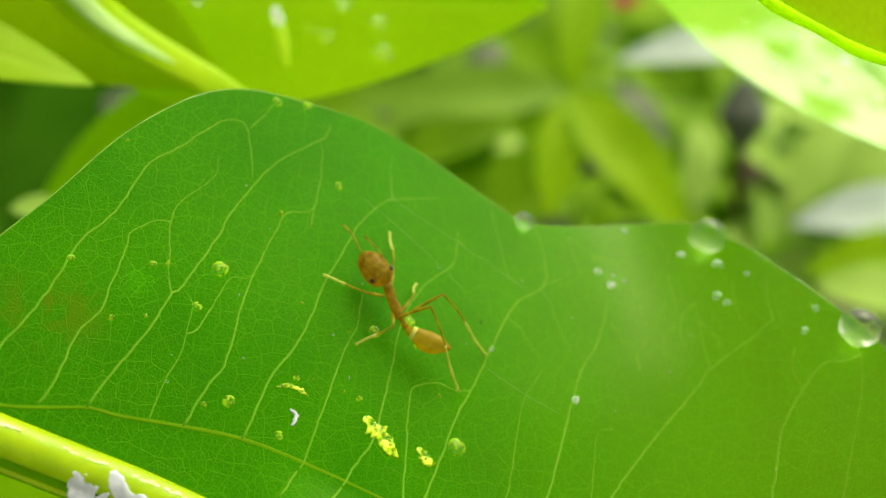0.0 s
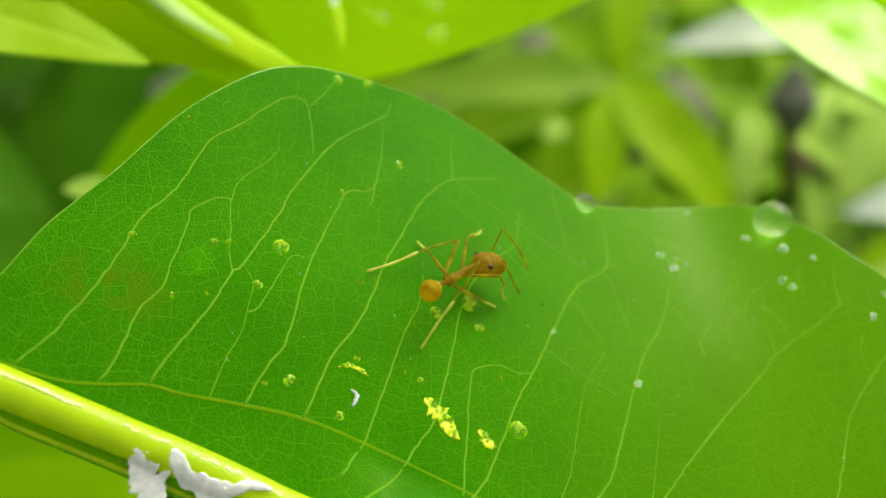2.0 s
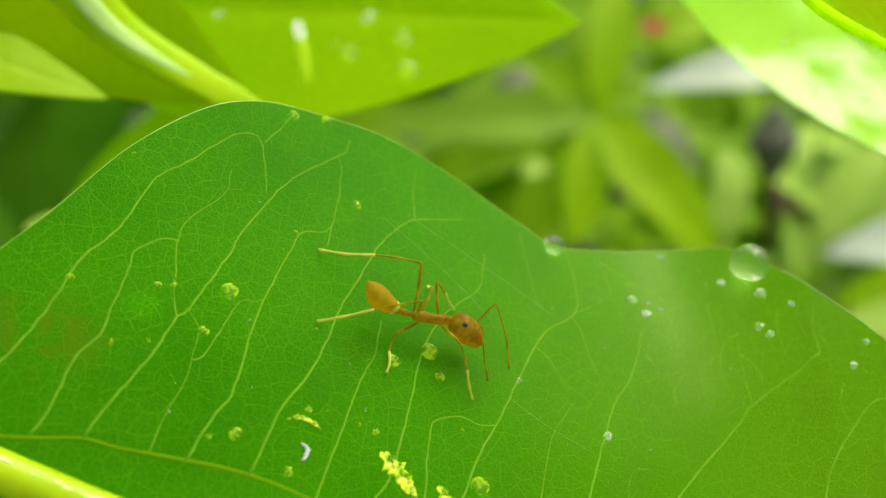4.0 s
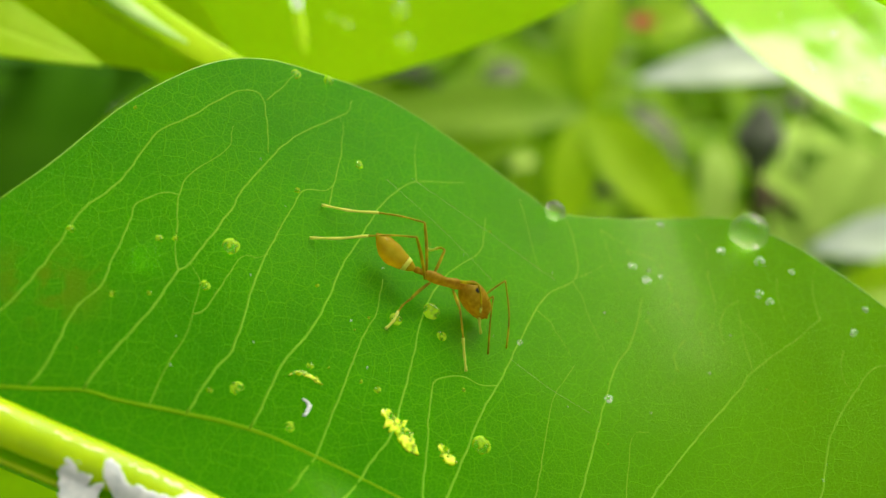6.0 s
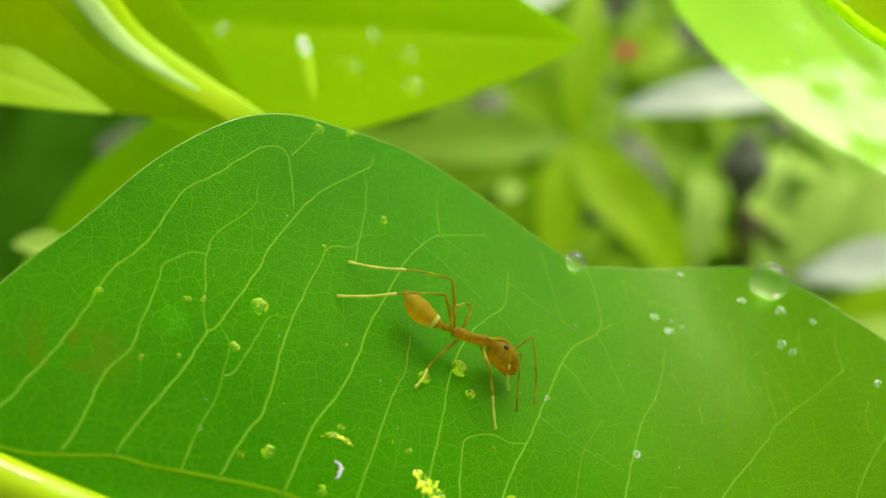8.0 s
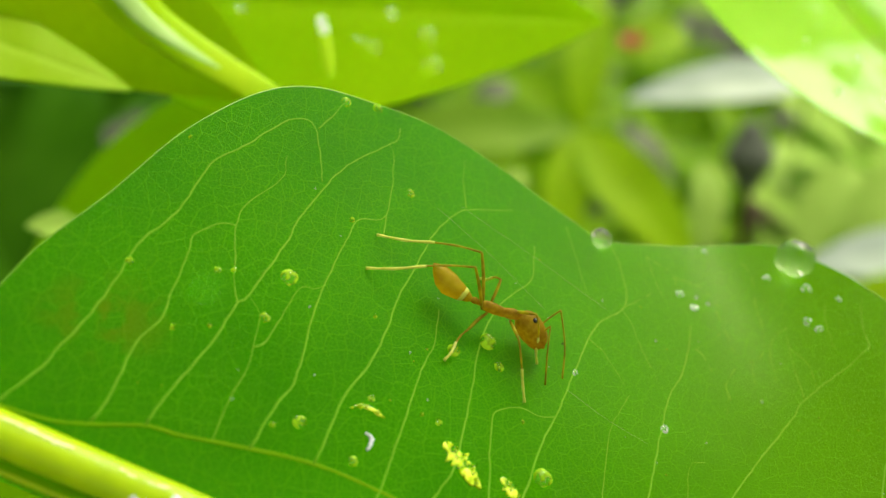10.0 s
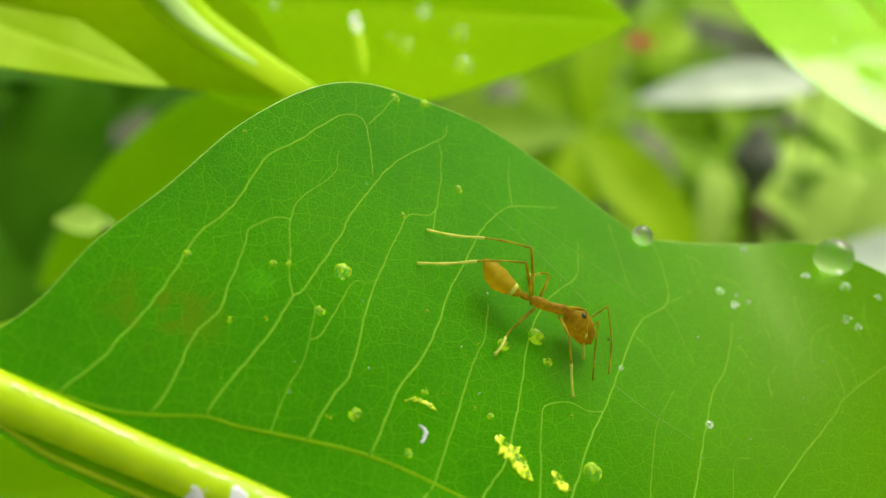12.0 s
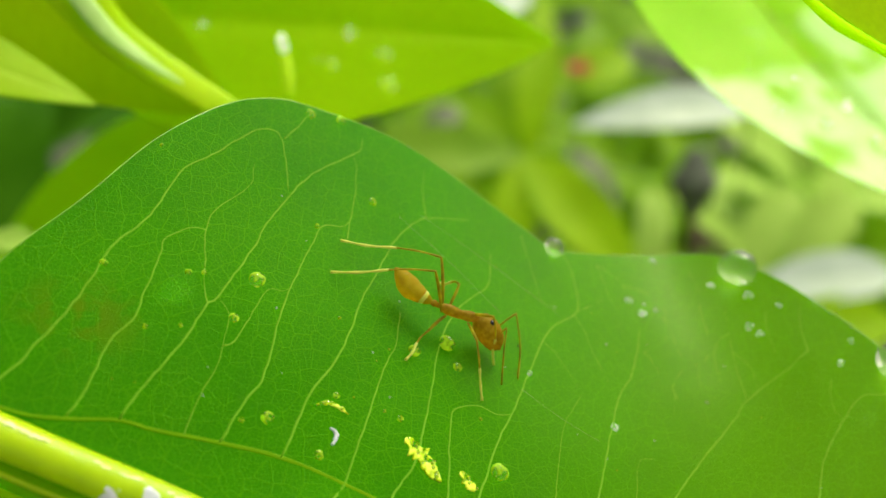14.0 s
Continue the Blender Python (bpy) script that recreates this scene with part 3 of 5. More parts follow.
    for i, v in enumerate(VEINS):
        if v[0][1] < -4 and v[0][0] > -7:
            dx, dy = v[0][0] - v[1][0], v[0][1] - v[1][1]
            k = 5.5 / math.hypot(dx, dy)
            v = [(v[0][0] + k * dx * 1.3, v[0][1] + k * dy * 0.9), (v[0][0] + 0.5 * k * dx, v[0][1] + 0.5 * k * dy)] + v
        cnt = 8 + 5 * len(v)
        pts = flat_curve(v, cnt)
        w = 0.042 if v[0][0] > 8 and v[0][1] > -4 else 0.088 if len(v) > 6 else 0.055
        bm = bmesh.new()
        tube(bm, [face(x + 0.10 * noise.noise(Vector((x * 1.3, y * 1.3, i))), y, -0.004) for x, y in pts],
             [w * (1 - 0.55 * k / (cnt - 1)) * MM for k in range(cnt)], 6, 0.2, upright(pts))
        part("vein", bm, MAT_VEIN, leaf)
    return leaf


build_main_leaf()


# ---- other leaves ----
def leaf_blade(bm, base, tip, normal, width, power=0.75, cup=0.15, arch=0.05, wave=0.0, cols=36, rows=14, seed=0):
    """A pointed blade with a furrow along its middle."""
    base, tip, n = Vector(base), Vector(tip), Vector(normal)
    d = tip - base
    long = d.length
    d.normalize()
    n = (n - d * n.dot(d)).normalized()
    s = d.cross(n)
    grid = []
    for i in range(cols + 1):
        u = i / cols
        w = width * max(0.004, math.sin(math.pi * min(1, u ** power))) ** 0.8
        col = []
        for k in range(-rows, rows + 1):
            v = k / rows
            h = cup * abs(v) ** 1.4 * w + arch * long * 4 * u * (1 - u) + wave * w * math.sin(9 * u + seed + 2 * v) * abs(v)
            h -= 0.03 * w * math.exp(-(v * 8) ** 2)
            col.append(bm.verts.new(base + d * u * long + s * v * w + n * h))
        grid.append(col)
    for c0, c1 in zip(grid, grid[1:]):
        for k in range(2 * rows):
            bm.faces.new((c0[k], c1[k], c1[k + 1], c0[k + 1]))
    return d, s, n, long


def single_leaf(name, base, tip, normal, width, mat, label, vein_mat=None, rib=0.0005, veins=0, group="", thick=0.0003, stalk=False, **kw):
    m = Matrix.Translation(base)
    leaf = thing(name, m, label, "leaf", group)
    bm = bmesh.new()
    z = Vector((0, 0, 0))
    d, s, n, long = leaf_blade(bm, z, Vector(tip) - Vector(base), normal, width, **kw)
    blade = part("blade", bm, mat, leaf)
    mod = blade.modifiers.new("thickness", "SOLIDIFY")
    mod.thickness, mod.offset = thick, -1
    blade.modifiers.new("crisp_rim", "EDGE_SPLIT").split_angle = radians(50)
    arch, cup, power = kw.get("arch", 0.05), kw.get("cup", 0.15), kw.get("power", 0.75)
    bm = bmesh.new()
    pts = [d * long * u + n * (arch * long * 4 * u * (1 - u) - 0.02 * width) for u in (i / 30 for i in range(-4, 30))]
    tube(bm, pts, [rib * (1 - 0.8 * i / 33) for i in range(34)], 8)
    part("midrib", bm, vein_mat or MAT_VEIN, leaf)
    for i in range(veins):
        for sg in (-1, 1):
            u0 = 0.06 + 0.8 * (i + 0.5 * (sg > 0)) / veins
            bm = bmesh.new()
            pts = []
            for q in range(9):
                v = sg * 0.92 * q / 8
                u = min(0.98, u0 + 0.16 * (q / 8) * (1 - 0.4 * q / 8))
                w = width * max(0.004, math.sin(math.pi * min(1, u ** power))) ** 0.8
                pts.append(d * long * u + s * v * w + n * (cup * abs(v) ** 1.4 * w + arch * long * 4 * u * (1 - u)))
            tube(bm, pts, [rib * 0.3 * (1 - 0.6 * q / 8) for q in range(9)], 5, 0.4)
            part("vein", bm, vein_mat or MAT_VEIN, leaf)
    if stalk:
        b = Vector(base)
        bm = bmesh.new()
        tube(bm, spline([z, Vector((0.012, 0.03, -0.3 * b.z)), Vector((0.015, 0.05, -b.z - 0.01))], 16), 0.0008, 7)
        part("stalk", bm, MAT_STALK, leaf)
    return leaf


single_leaf("upper_leaf", (-0.0320, 0.1075, 0.4221), (0.0140, 0.1120, 0.4166), (0.15, -0.60, 0.78), 0.0126, MAT_LIME,
            "bright lime-green leaf, wet, pointing out over the large leaf", rib=0.00022, power=0.55, cup=0.08, arch=0.01)
curl = single_leaf("curled_leaf", (-0.0600, 0.1024, 0.4440), (-0.0180, 0.0999, 0.4155), (0.2, -0.75, 0.6), 0.0096, MAT_CURL,
                   "shaded green leaf with a rolled yellow margin", rib=0.0003, power=0.8, cup=-0.1, arch=0.02)
bm = bmesh.new()
rim = spline([Vector(p) - curl.matrix_world.translation for p in ((-0.0300, 0.0913, 0.4356), (-0.0282, 0.0911, 0.4322), (-0.0261, 0.0917, 0.4282), (-0.0233, 0.0928, 0.4247), (-0.0204, 0.0934, 0.4221), (-0.0172, 0.0936, 0.4192), (-0.0146, 0.0934, 0.4157))], 40)
tube(bm, rim, [0.0014 + 0.0013 * max(0, 1 - i / 28) + 0.0012 * max(0, i / 39 - 0.7) for i in range(40)], 16, 0.2, Vector((0.2, -0.5, 0.84)))
part("rolled_margin", bm, MAT_YELLOW, curl, "rolled lime-yellow margin")
# Pale underside, with its sheen of sky whitened into the colour.
bm = bmesh.new()
tube(bm, [p + Vector((0.0002, -0.0013, 0.0007)) for p in rim[1:26]], [0.0001 + 0.0008 * math.sin(math.pi * min(1, 0.25 + i / 32)) for i in range(25)], 12, 0.2, Vector((0.2, -0.5, 0.84)))
part("rolled_underside", bm, MAT_PALE_UNDER, curl, "whitish underside with sky sheen in its colour, on the roll")
single_leaf("pale_leaf", (-0.0687, 0.0963, 0.4339), (-0.0290, 0.0943, 0.4194), (0.1, -0.35, 0.93), 0.0071, MAT_PALE,
            "pale lime leaf tip, wet and shining", rib=0.0001, power=0.5, cup=0.03, arch=0.02)
single_leaf("back_leaf", (-0.0233, 0.1802, 0.3643), (-0.0702, 0.1542, 0.3436), (0.1, -0.6, 0.75), 0.0125, MAT_SHADE,
            "green leaf hanging behind the large leaf", rib=0.0003, power=0.8, cup=0.1, arch=0.03)
single_leaf("glossy_leaf", (0.0263, 0.1407, 0.4296), (0.0549, 0.0943, 0.4074), (-0.20, 0.22, 0.95), 0.0150, MAT_WET,
            "wet glossy leaf reflecting the white sky", rib=0.0003, power=0.8, cup=0.05, arch=-0.055, veins=6, thick=0.0001, vein_mat=MAT_YELLOW)
NEAR_A, NEAR_B = Vector((0.0149, 0.0750, 0.4550)), Vector((0.0418, 0.0619, 0.4390))
near_leaf = single_leaf("near_leaf", NEAR_A, NEAR_B, (0.00, -0.77, 1.04), 0.0078, MAT_NEAR,
                        "yellow-green leaf with a thick margin and fine ribs", rib=0.0004, power=0.8, cup=0.1, arch=0.02, veins=10)


def near_edge(u):
    """A place on the lower margin of the near leaf, in its own space."""
    d = (NEAR_B - NEAR_A).normalized()
    n = Vector((0.00, -0.77, 1.04))
    n = (n - d * n.dot(d)).normalized()
    long = (NEAR_B - NEAR_A).length
    w = 0.0078 * math.sin(math.pi * u ** 0.8) ** 0.8
    return d * u * long + d.cross(n) * w + n * (0.1 * w + 0.08 * long * u * (1 - u)), n


bm = bmesh.new()
rim = [near_edge(0.08 + 0.024 * i) for i in range(37)]
out = (near_edge(0.5)[0] - (NEAR_B - NEAR_A) * 0.5).normalized()
strips = [[bm.verts.new(p + out * (0.0007 + 0.00015 * math.sin(i * 0.9)) * f + n * 0.0002 * math.sin(math.pi * f)) for f in (0.0, 0.33, 0.67, 1.0)] for i, (p, n) in enumerate(rim)]
for c0, c1 in zip(strips, strips[1:]):
    for k in range(3):
        bm.faces.new((c0[k], c1[k], c1[k + 1], c0[k + 1]))
margin = part("margin", bm, MAT_NEAR_RIM, near_leaf, "thick yellow margin")
margin.modifiers.new("thickness", "SOLIDIFY").thickness = 0.0002


single_leaf("low_leaf", (-0.0520, 0.0686, 0.3941), (-0.0244, 0.0686, 0.3965), (0.1, -0.45, 0.9), 0.0150, MAT_SHADE,
            "green leaf hanging below the midrib", rib=0.0003, power=0.8, cup=0.1, arch=0.03)


def build_shrub():
    """The bush that bears the leaves, off to one side and above."""
    root = Vector((-0.150, 0.130, 0.0))
    bush = thing("shrub", Matrix.Translation(root), "woody green shrub stem that bears the large leaves", "shrub")
    way = [(-0.150, 0.130, -0.02), (-0.146, 0.126, 0.15), (-0.152, 0.118, 0.32), (-0.140, 0.112, 0.47), (-0.125, 0.110, 0.56)]
    bm = bmesh.new()
    tube(bm, spline([Vector(p) - root for p in way], 30), [0.006 - 0.0001 * i for i in range(30)], 12)
    part("stem", bm, MAT_STALK, bush)
    reach = (((-0.147, 0.118, 0.39), (-0.105, 0.078, 0.445), (-0.0662, 0.0494, 0.4489)), ((-0.141, 0.112, 0.46), (-0.090, 0.108, 0.445), (-0.0450, 0.1062, 0.4236)), ((-0.140, 0.112, 0.465), (-0.095, 0.104, 0.468), (-0.0600, 0.1024, 0.4440)),
             ((-0.144, 0.113, 0.44), (-0.105, 0.098, 0.452), (-0.0687, 0.0963, 0.4332)), ((-0.150, 0.119, 0.33), (-0.080, 0.165, 0.395), (-0.0233, 0.1802, 0.3643)), ((-0.128, 0.110, 0.54), (-0.045, 0.140, 0.53), (0.0262, 0.1410, 0.4289)),
             ((-0.125, 0.110, 0.555), (-0.040, 0.085, 0.535), (0.0149, 0.0750, 0.4550)), ((-0.151, 0.118, 0.34), (-0.100, 0.085, 0.37), (-0.0520, 0.0686, 0.3941)))
    for pts in reach:
        bm = bmesh.new()
        tube(bm, spline([Vector(p) - root for p in pts], 16), 0.0011, 8)
        part("petiole", bm, MAT_STALK, bush)


build_shrub()


# ---- plants on the ground behind ----
def herb(name, foot, top, leaves, label, mat, length=0.07, width=0.012, rise_deg=10, seed=0, spread=360, start=0):
    rnd = random.Random(seed)
    plant = thing(name, Matrix.Translation(foot), label, "plant", "garden herbs")
    bm = bmesh.new()
    end = Vector(top) - Vector(foot)
    tube(bm, spline([(0, 0, -0.01), end * 0.5 + Vector((0.006, 0.004, 0)), end], 16), [0.0018 - 0.0008 * i / 15 for i in range(16)], 8)
    part("stem", bm, MAT_HERB, plant)
    for i in range(leaves):
        a = radians(start + spread * i / leaves + rnd.uniform(-12, 12))
        el = radians(rise_deg + rnd.uniform(-15, 15))
        ln = length * rnd.uniform(0.8, 1.2)
        d = Vector((math.cos(a) * math.cos(el), math.sin(a) * math.cos(el), math.sin(el)))
        root = end * rnd.uniform(0.9, 1.0)
        bm = bmesh.new()
        leaf_blade(bm, root, root + d * ln, Vector((0, 0, 1)) + 0.4 * d, width * rnd.uniform(0.8, 1.2), power=0.85, cup=0.2, arch=0.06, wave=0.05, cols=16, rows=4, seed=seed + i)
        part("leaf", bm, mat, plant)
    return plant


def star_herb():
    hub = Vector((0.0510, 0.3787, 0.2261))
    off = Vector((hub.x + 0.008, hub.y + 0.02, 0.0))
    plant = thing("star_herb", Matrix.Translation(off), "yellow-green herb with leaves spread like a star", "plant", "garden herbs")
    bm = bmesh.new()
    tube(bm, spline([(0, 0, -0.01), (0.004, 0.012, 0.12), hub - off], 16), 0.0016, 8)
    part("stem", bm, MAT_HERB, plant)
    spread = (
        ((0.0629, 0.4532, 0.2550), 0.0085, MAT_HERB_LIME), ((0.0873, 0.3193, 0.2060), 0.0130, MAT_HERB_LIME), ((-0.0328, 0.3579, 0.2360), 0.0105, MAT_HERB_PALE),
        ((0.0171, 0.3318, 0.2000), 0.0100, MAT_HERB), ((0.0117, 0.4186, 0.2360), 0.0075, MAT_HERB), ((0.0385, 0.3283, 0.2057), 0.0090, MAT_HERB_LIME), ((0.0751, 0.3620, 0.2152), 0.0080, MAT_HERB),
    )
    for i, (tip, w, mat) in enumerate(spread):
        bm = bmesh.new()
        leaf_blade(bm, hub - off, Vector(tip) - off, (0.1, -0.45, 0.85), w, power=0.85, cup=0.12, arch=0.05, wave=0.04, cols=18, rows=5, seed=i)
        part("leaf", bm, mat, plant)


star_herb()
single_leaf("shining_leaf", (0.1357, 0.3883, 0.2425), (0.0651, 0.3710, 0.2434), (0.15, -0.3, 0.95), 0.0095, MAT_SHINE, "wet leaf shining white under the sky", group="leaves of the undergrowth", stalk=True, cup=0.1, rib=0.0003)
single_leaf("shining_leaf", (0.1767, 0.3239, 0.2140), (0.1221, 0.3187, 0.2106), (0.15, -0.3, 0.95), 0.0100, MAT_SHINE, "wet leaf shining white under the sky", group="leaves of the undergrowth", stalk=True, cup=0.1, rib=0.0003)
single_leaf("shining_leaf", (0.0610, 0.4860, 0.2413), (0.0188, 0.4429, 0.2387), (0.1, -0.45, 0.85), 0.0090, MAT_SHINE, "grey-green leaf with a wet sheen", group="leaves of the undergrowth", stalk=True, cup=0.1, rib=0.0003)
# Pale colour here stands in for a wet white glint.
single_leaf("shining_leaf", (0.0298, 0.3508, 0.2252), (0.0213, 0.3451, 0.2242), (0.15, -0.3, 0.95), 0.0036, MAT_PALE_HERB, "small pale leaf behind the large leaf", group="leaves of the undergrowth", stalk=True, cup=0.1, rib=0.0003)
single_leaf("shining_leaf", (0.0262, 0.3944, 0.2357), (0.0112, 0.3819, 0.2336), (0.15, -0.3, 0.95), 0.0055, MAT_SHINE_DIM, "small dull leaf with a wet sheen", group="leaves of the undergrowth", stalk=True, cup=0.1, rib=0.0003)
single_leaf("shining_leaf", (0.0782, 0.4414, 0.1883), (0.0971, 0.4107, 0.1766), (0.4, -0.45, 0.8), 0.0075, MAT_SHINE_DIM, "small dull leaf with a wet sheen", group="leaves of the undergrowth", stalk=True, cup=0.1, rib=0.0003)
single_leaf("pale_leaf_below", (0.1550, 0.3748, 0.2142), (0.1272, 0.3393, 0.1970), (0.15, -0.3, 0.95), 0.0105, MAT_PALE_HERB, "pale soft leaf among the herbs", group="leaves of the undergrowth", stalk=True, cup=0.1, rib=0.0003)
single_leaf("pale_leaf_below", (0.1700, 0.3606, 0.2219), (0.1423, 0.3344, 0.2064), (0.15, -0.3, 0.95), 0.0105, MAT_PALE_HERB, "pale soft leaf among the herbs", group="leaves of the undergrowth", stalk=True, cup=0.1, rib=0.0003)
single_leaf("pale_leaf_below", (0.1010, 0.3783, 0.2113), (0.0942, 0.3415, 0.1949), (0.3, -0.5, 0.8), 0.0075, MAT_PALE_HERB, "pale soft leaf among the herbs", group="leaves of the undergrowth", stalk=True, cup=0.1, rib=0.0003)
single_leaf("herb_leaf_below", (0.1727, 0.3064, 0.2077), (0.1226, 0.3001, 0.2056), (0.15, -0.3, 0.95), 0.0110, MAT_HERB_LIME, "bright yellow-green leaf low among the herbs", group="leaves of the undergrowth", stalk=True, cup=0.1, rib=0.0003)
single_leaf("herb_leaf_below", (0.1585, 0.2848, 0.2077), (0.1230, 0.2886, 0.2088), (0.15, -0.3, 0.95), 0.0090, MAT_PALE_HERB, "bright yellow-green leaf low among the herbs", group="leaves of the undergrowth", stalk=True, cup=0.1, rib=0.0003)
single_leaf("dry_leaf", (0.1406, 0.4386, 0.1530), (0.1381, 0.4091, 0.1478), (0.15, -0.3, 0.95), 0.0080, MAT_DRY, "dry brown leaf under the herbs", group="leaves of the undergrowth", stalk=True, cup=0.1, rib=0.0003)
single_leaf("dry_leaf", (0.1460, 0.4135, 0.1567), (0.1557, 0.3907, 0.1660), (0.15, -0.3, 0.95), 0.0080, MAT_DRY, "dry brown leaf under the herbs", group="leaves of the undergrowth", stalk=True, cup=0.1, rib=0.0003)
single_leaf("dry_leaf", (0.1771, 0.3991, 0.1886), (0.1735, 0.3710, 0.1848), (0.15, -0.3, 0.95), 0.0075, MAT_DRY, "dry brown leaf under the herbs", group="leaves of the undergrowth", stalk=True, cup=0.1, rib=0.0003)
single_leaf("dry_leaf", (0.1559, 0.2958, 0.2021), (0.1275, 0.2901, 0.1972), (0.15, -0.3, 0.95), 0.0080, MAT_DRY_PALE, "withered tan leaf under the herbs", group="leaves of the undergrowth", stalk=True, cup=0.1, rib=0.0003)
single_leaf("herb_leaf_below", (0.0590, 0.4903, 0.2059), (0.0601, 0.4550, 0.1866), (0.15, -0.3, 0.95), 0.0140, MAT_HERB, "yellow-green leaf with a dull sheen", group="leaves of the undergrowth", stalk=True, cup=0.1, rib=0.0003)
single_leaf("herb_leaf_below", (0.1086, 0.4841, 0.2097), (0.0766, 0.4649, 0.2064), (0.15, -0.3, 0.95), 0.0120, MAT_HERB_LIME, "yellow-green leaf with a dull sheen", group="leaves of the undergrowth", stalk=True, cup=0.1, rib=0.0003)
single_leaf("herb_leaf_below", (-0.0147, 0.3905, 0.1937), (-0.0436, 0.3765, 0.2117), (0.15, -0.3, 0.95), 0.0120, MAT_HERB, "yellow-green leaf with a dull sheen", group="leaves of the undergrowth", stalk=True, cup=0.1, rib=0.0003)
# Pale colour stands in for sky reflected off the wet leaf.
single_leaf("shining_leaf", (-0.0462, 0.1213, 0.3830), (-0.0518, 0.1194, 0.3846), (0.1, -0.5, 0.85), 0.0018, MAT_PALE_HERB, "small pale wet leaf behind the large leaf", group="leaves of the undergrowth", stalk=True, cup=0.1, rib=0.0002)


# Dark solid and its stalk, added for an unidentified dark spot.
def dark_knob():
    top = Vector((0.1225, 0.3940, 0.1891))
    base = Vector((top.x + 0.01, top.y + 0.02, 0.0))
    ob = thing("dark_knob_plant", Matrix.Translation(base), "dark rounded knob on a thin stalk", "plant")
    top = top - base
    bm = bmesh.new()
    tube(bm, spline([(0, 0, -0.01), (0.004, 0.006, 0.1), top], 18), 0.0022, 7)
    part("stalk", bm, MAT_DRY, ob)
    bm = bmesh.new()
    prof = ((-0.002, 0.003), (0.0, 0.007), (0.005, 0.0100), (0.013, 0.0108), (0.021, 0.0102), (0.026, 0.0080), (0.028, 0.0030))
    tube(bm, spline([top + Vector((0.0002, 0.004, 0.009)) * (h / 0.0105) for h, r in prof], 24), [p.x for p in spline([(r, 0, 0) for h, r in prof], 24)], 14)
    part("dark_knob", bm, MAT_KNOB, ob)


dark_knob()
for i, (x, y, z, n, ln) in enumerate(((-0.02, 0.37, 0.15, 7, 0.08), (0.10, 0.44, 0.12, 8, 0.09), (0.02, 0.50, 0.14, 8, 0.10), (0.13, 0.54, 0.12, 8, 0.10), (0.20, 0.38, 0.14, 8, 0.09), (-0.06, 0.42, 0.15, 8, 0.09),
                                    (0.06, 0.33, 0.12, 8, 0.07), (0.0, 0.60, 0.15, 8, 0.11), (0.22, 0.56, 0.15, 8, 0.11), (0.17, 0.45, 0.12, 9, 0.10), (0.07, 0.60, 0.12, 9, 0.11), (0.03, 0.72, 0.14, 9, 0.13),
                                    (0.16, 0.70, 0.13, 9, 0.13), (0.28, 0.66, 0.15, 9, 0.13), (0.10, 0.85, 0.14, 9, 0.14), (-0.04, 0.84, 0.15, 9, 0.14), (0.24, 0.84, 0.14, 9, 0.14))):
    herb("herb", (x, y, 0), (x + 0.01, y, z), n, "green garden herb with narrow leaves", MAT_HERB, ln, 0.016, 15, 20 + i)
for i, (x, y, z, n) in enumerate(((0.165, 0.400, 0.15, 7), (0.190, 0.450, 0.16, 7), (0.150, 0.350, 0.13, 7))):
    herb("pale_herb", (x, y, 0), (x, y, z), n, "pale yellow-green herb with soft narrow leaves", MAT_PALE_HERB, 0.065, 0.013, 25, 90 + i)
for i, (x, y, z) in enumerate(((-0.10, 0.22, 0.25), (-0.14, 0.30, 0.22), (-0.09, 0.16, 0.22), (-0.2, 0.4, 0.24), (-0.14, 0.42, 0.2), (-0.22, 0.52, 0.2), (-0.11, 0.5, 0.18), (-0.18, 0.62, 0.2))):
    herb("dark_herb", (x, y, 0), (x, y, z), 8, "dark green herb in deep shade", MAT_HERB_DARK, 0.09, 0.02, 20, 60 + i)


def stone(at, size, seed):
    bm = bmesh.new()
    bmesh.ops.create_icosphere(bm, subdivisions=3, radius=1)
    for v in bm.verts:
        k = 1 + 0.25 * noise.noise(v.co * 1.2 + Vector((seed, 0, 0)))
        v.co = Vector((v.co.x * size * k, v.co.y * size * 0.8 * k, v.co.z * size * 0.6 * k))
    ob = part("stone", bm, MAT_STONE, None)
    ob.matrix_world = Matrix.Translation(at)
    tagged(ob, "rounded grey stone lying on the soil", "stone", "stones on the soil")


rnd = random.Random(5)
for i in range(24):
    sz = rnd.uniform(0.012, 0.04)
    stone((rnd.uniform(-0.05, 0.4), rnd.uniform(0.35, 0.95), 0.3 * sz), sz, i * 3.1)


def flower(at):
    fl = thing("red_flower", Matrix.Translation(at), "small red flower among the herbs", "flower")
    bm = bmesh.new()
    tube(bm, spline([(0, 0, -at[2]), (0.01, 0, -at[2] * 0.5), (0, 0, 0)], 10), 0.001, 6)
    part("stem", bm, MAT_HERB, fl)
    for k in range(5):
        a = 2 * math.pi * k / 5
        bm = bmesh.new()
        leaf_blade(bm, (0, 0, 0), (0.0065 * math.cos(a), 0.0065 * math.sin(a), 0.004), (0, 0, 1), 0.0032, cup=0.3, cols=10, rows=4)
        part("petal", bm, MAT_RED, fl)


flower((0.0771, 0.4330, 0.2292))


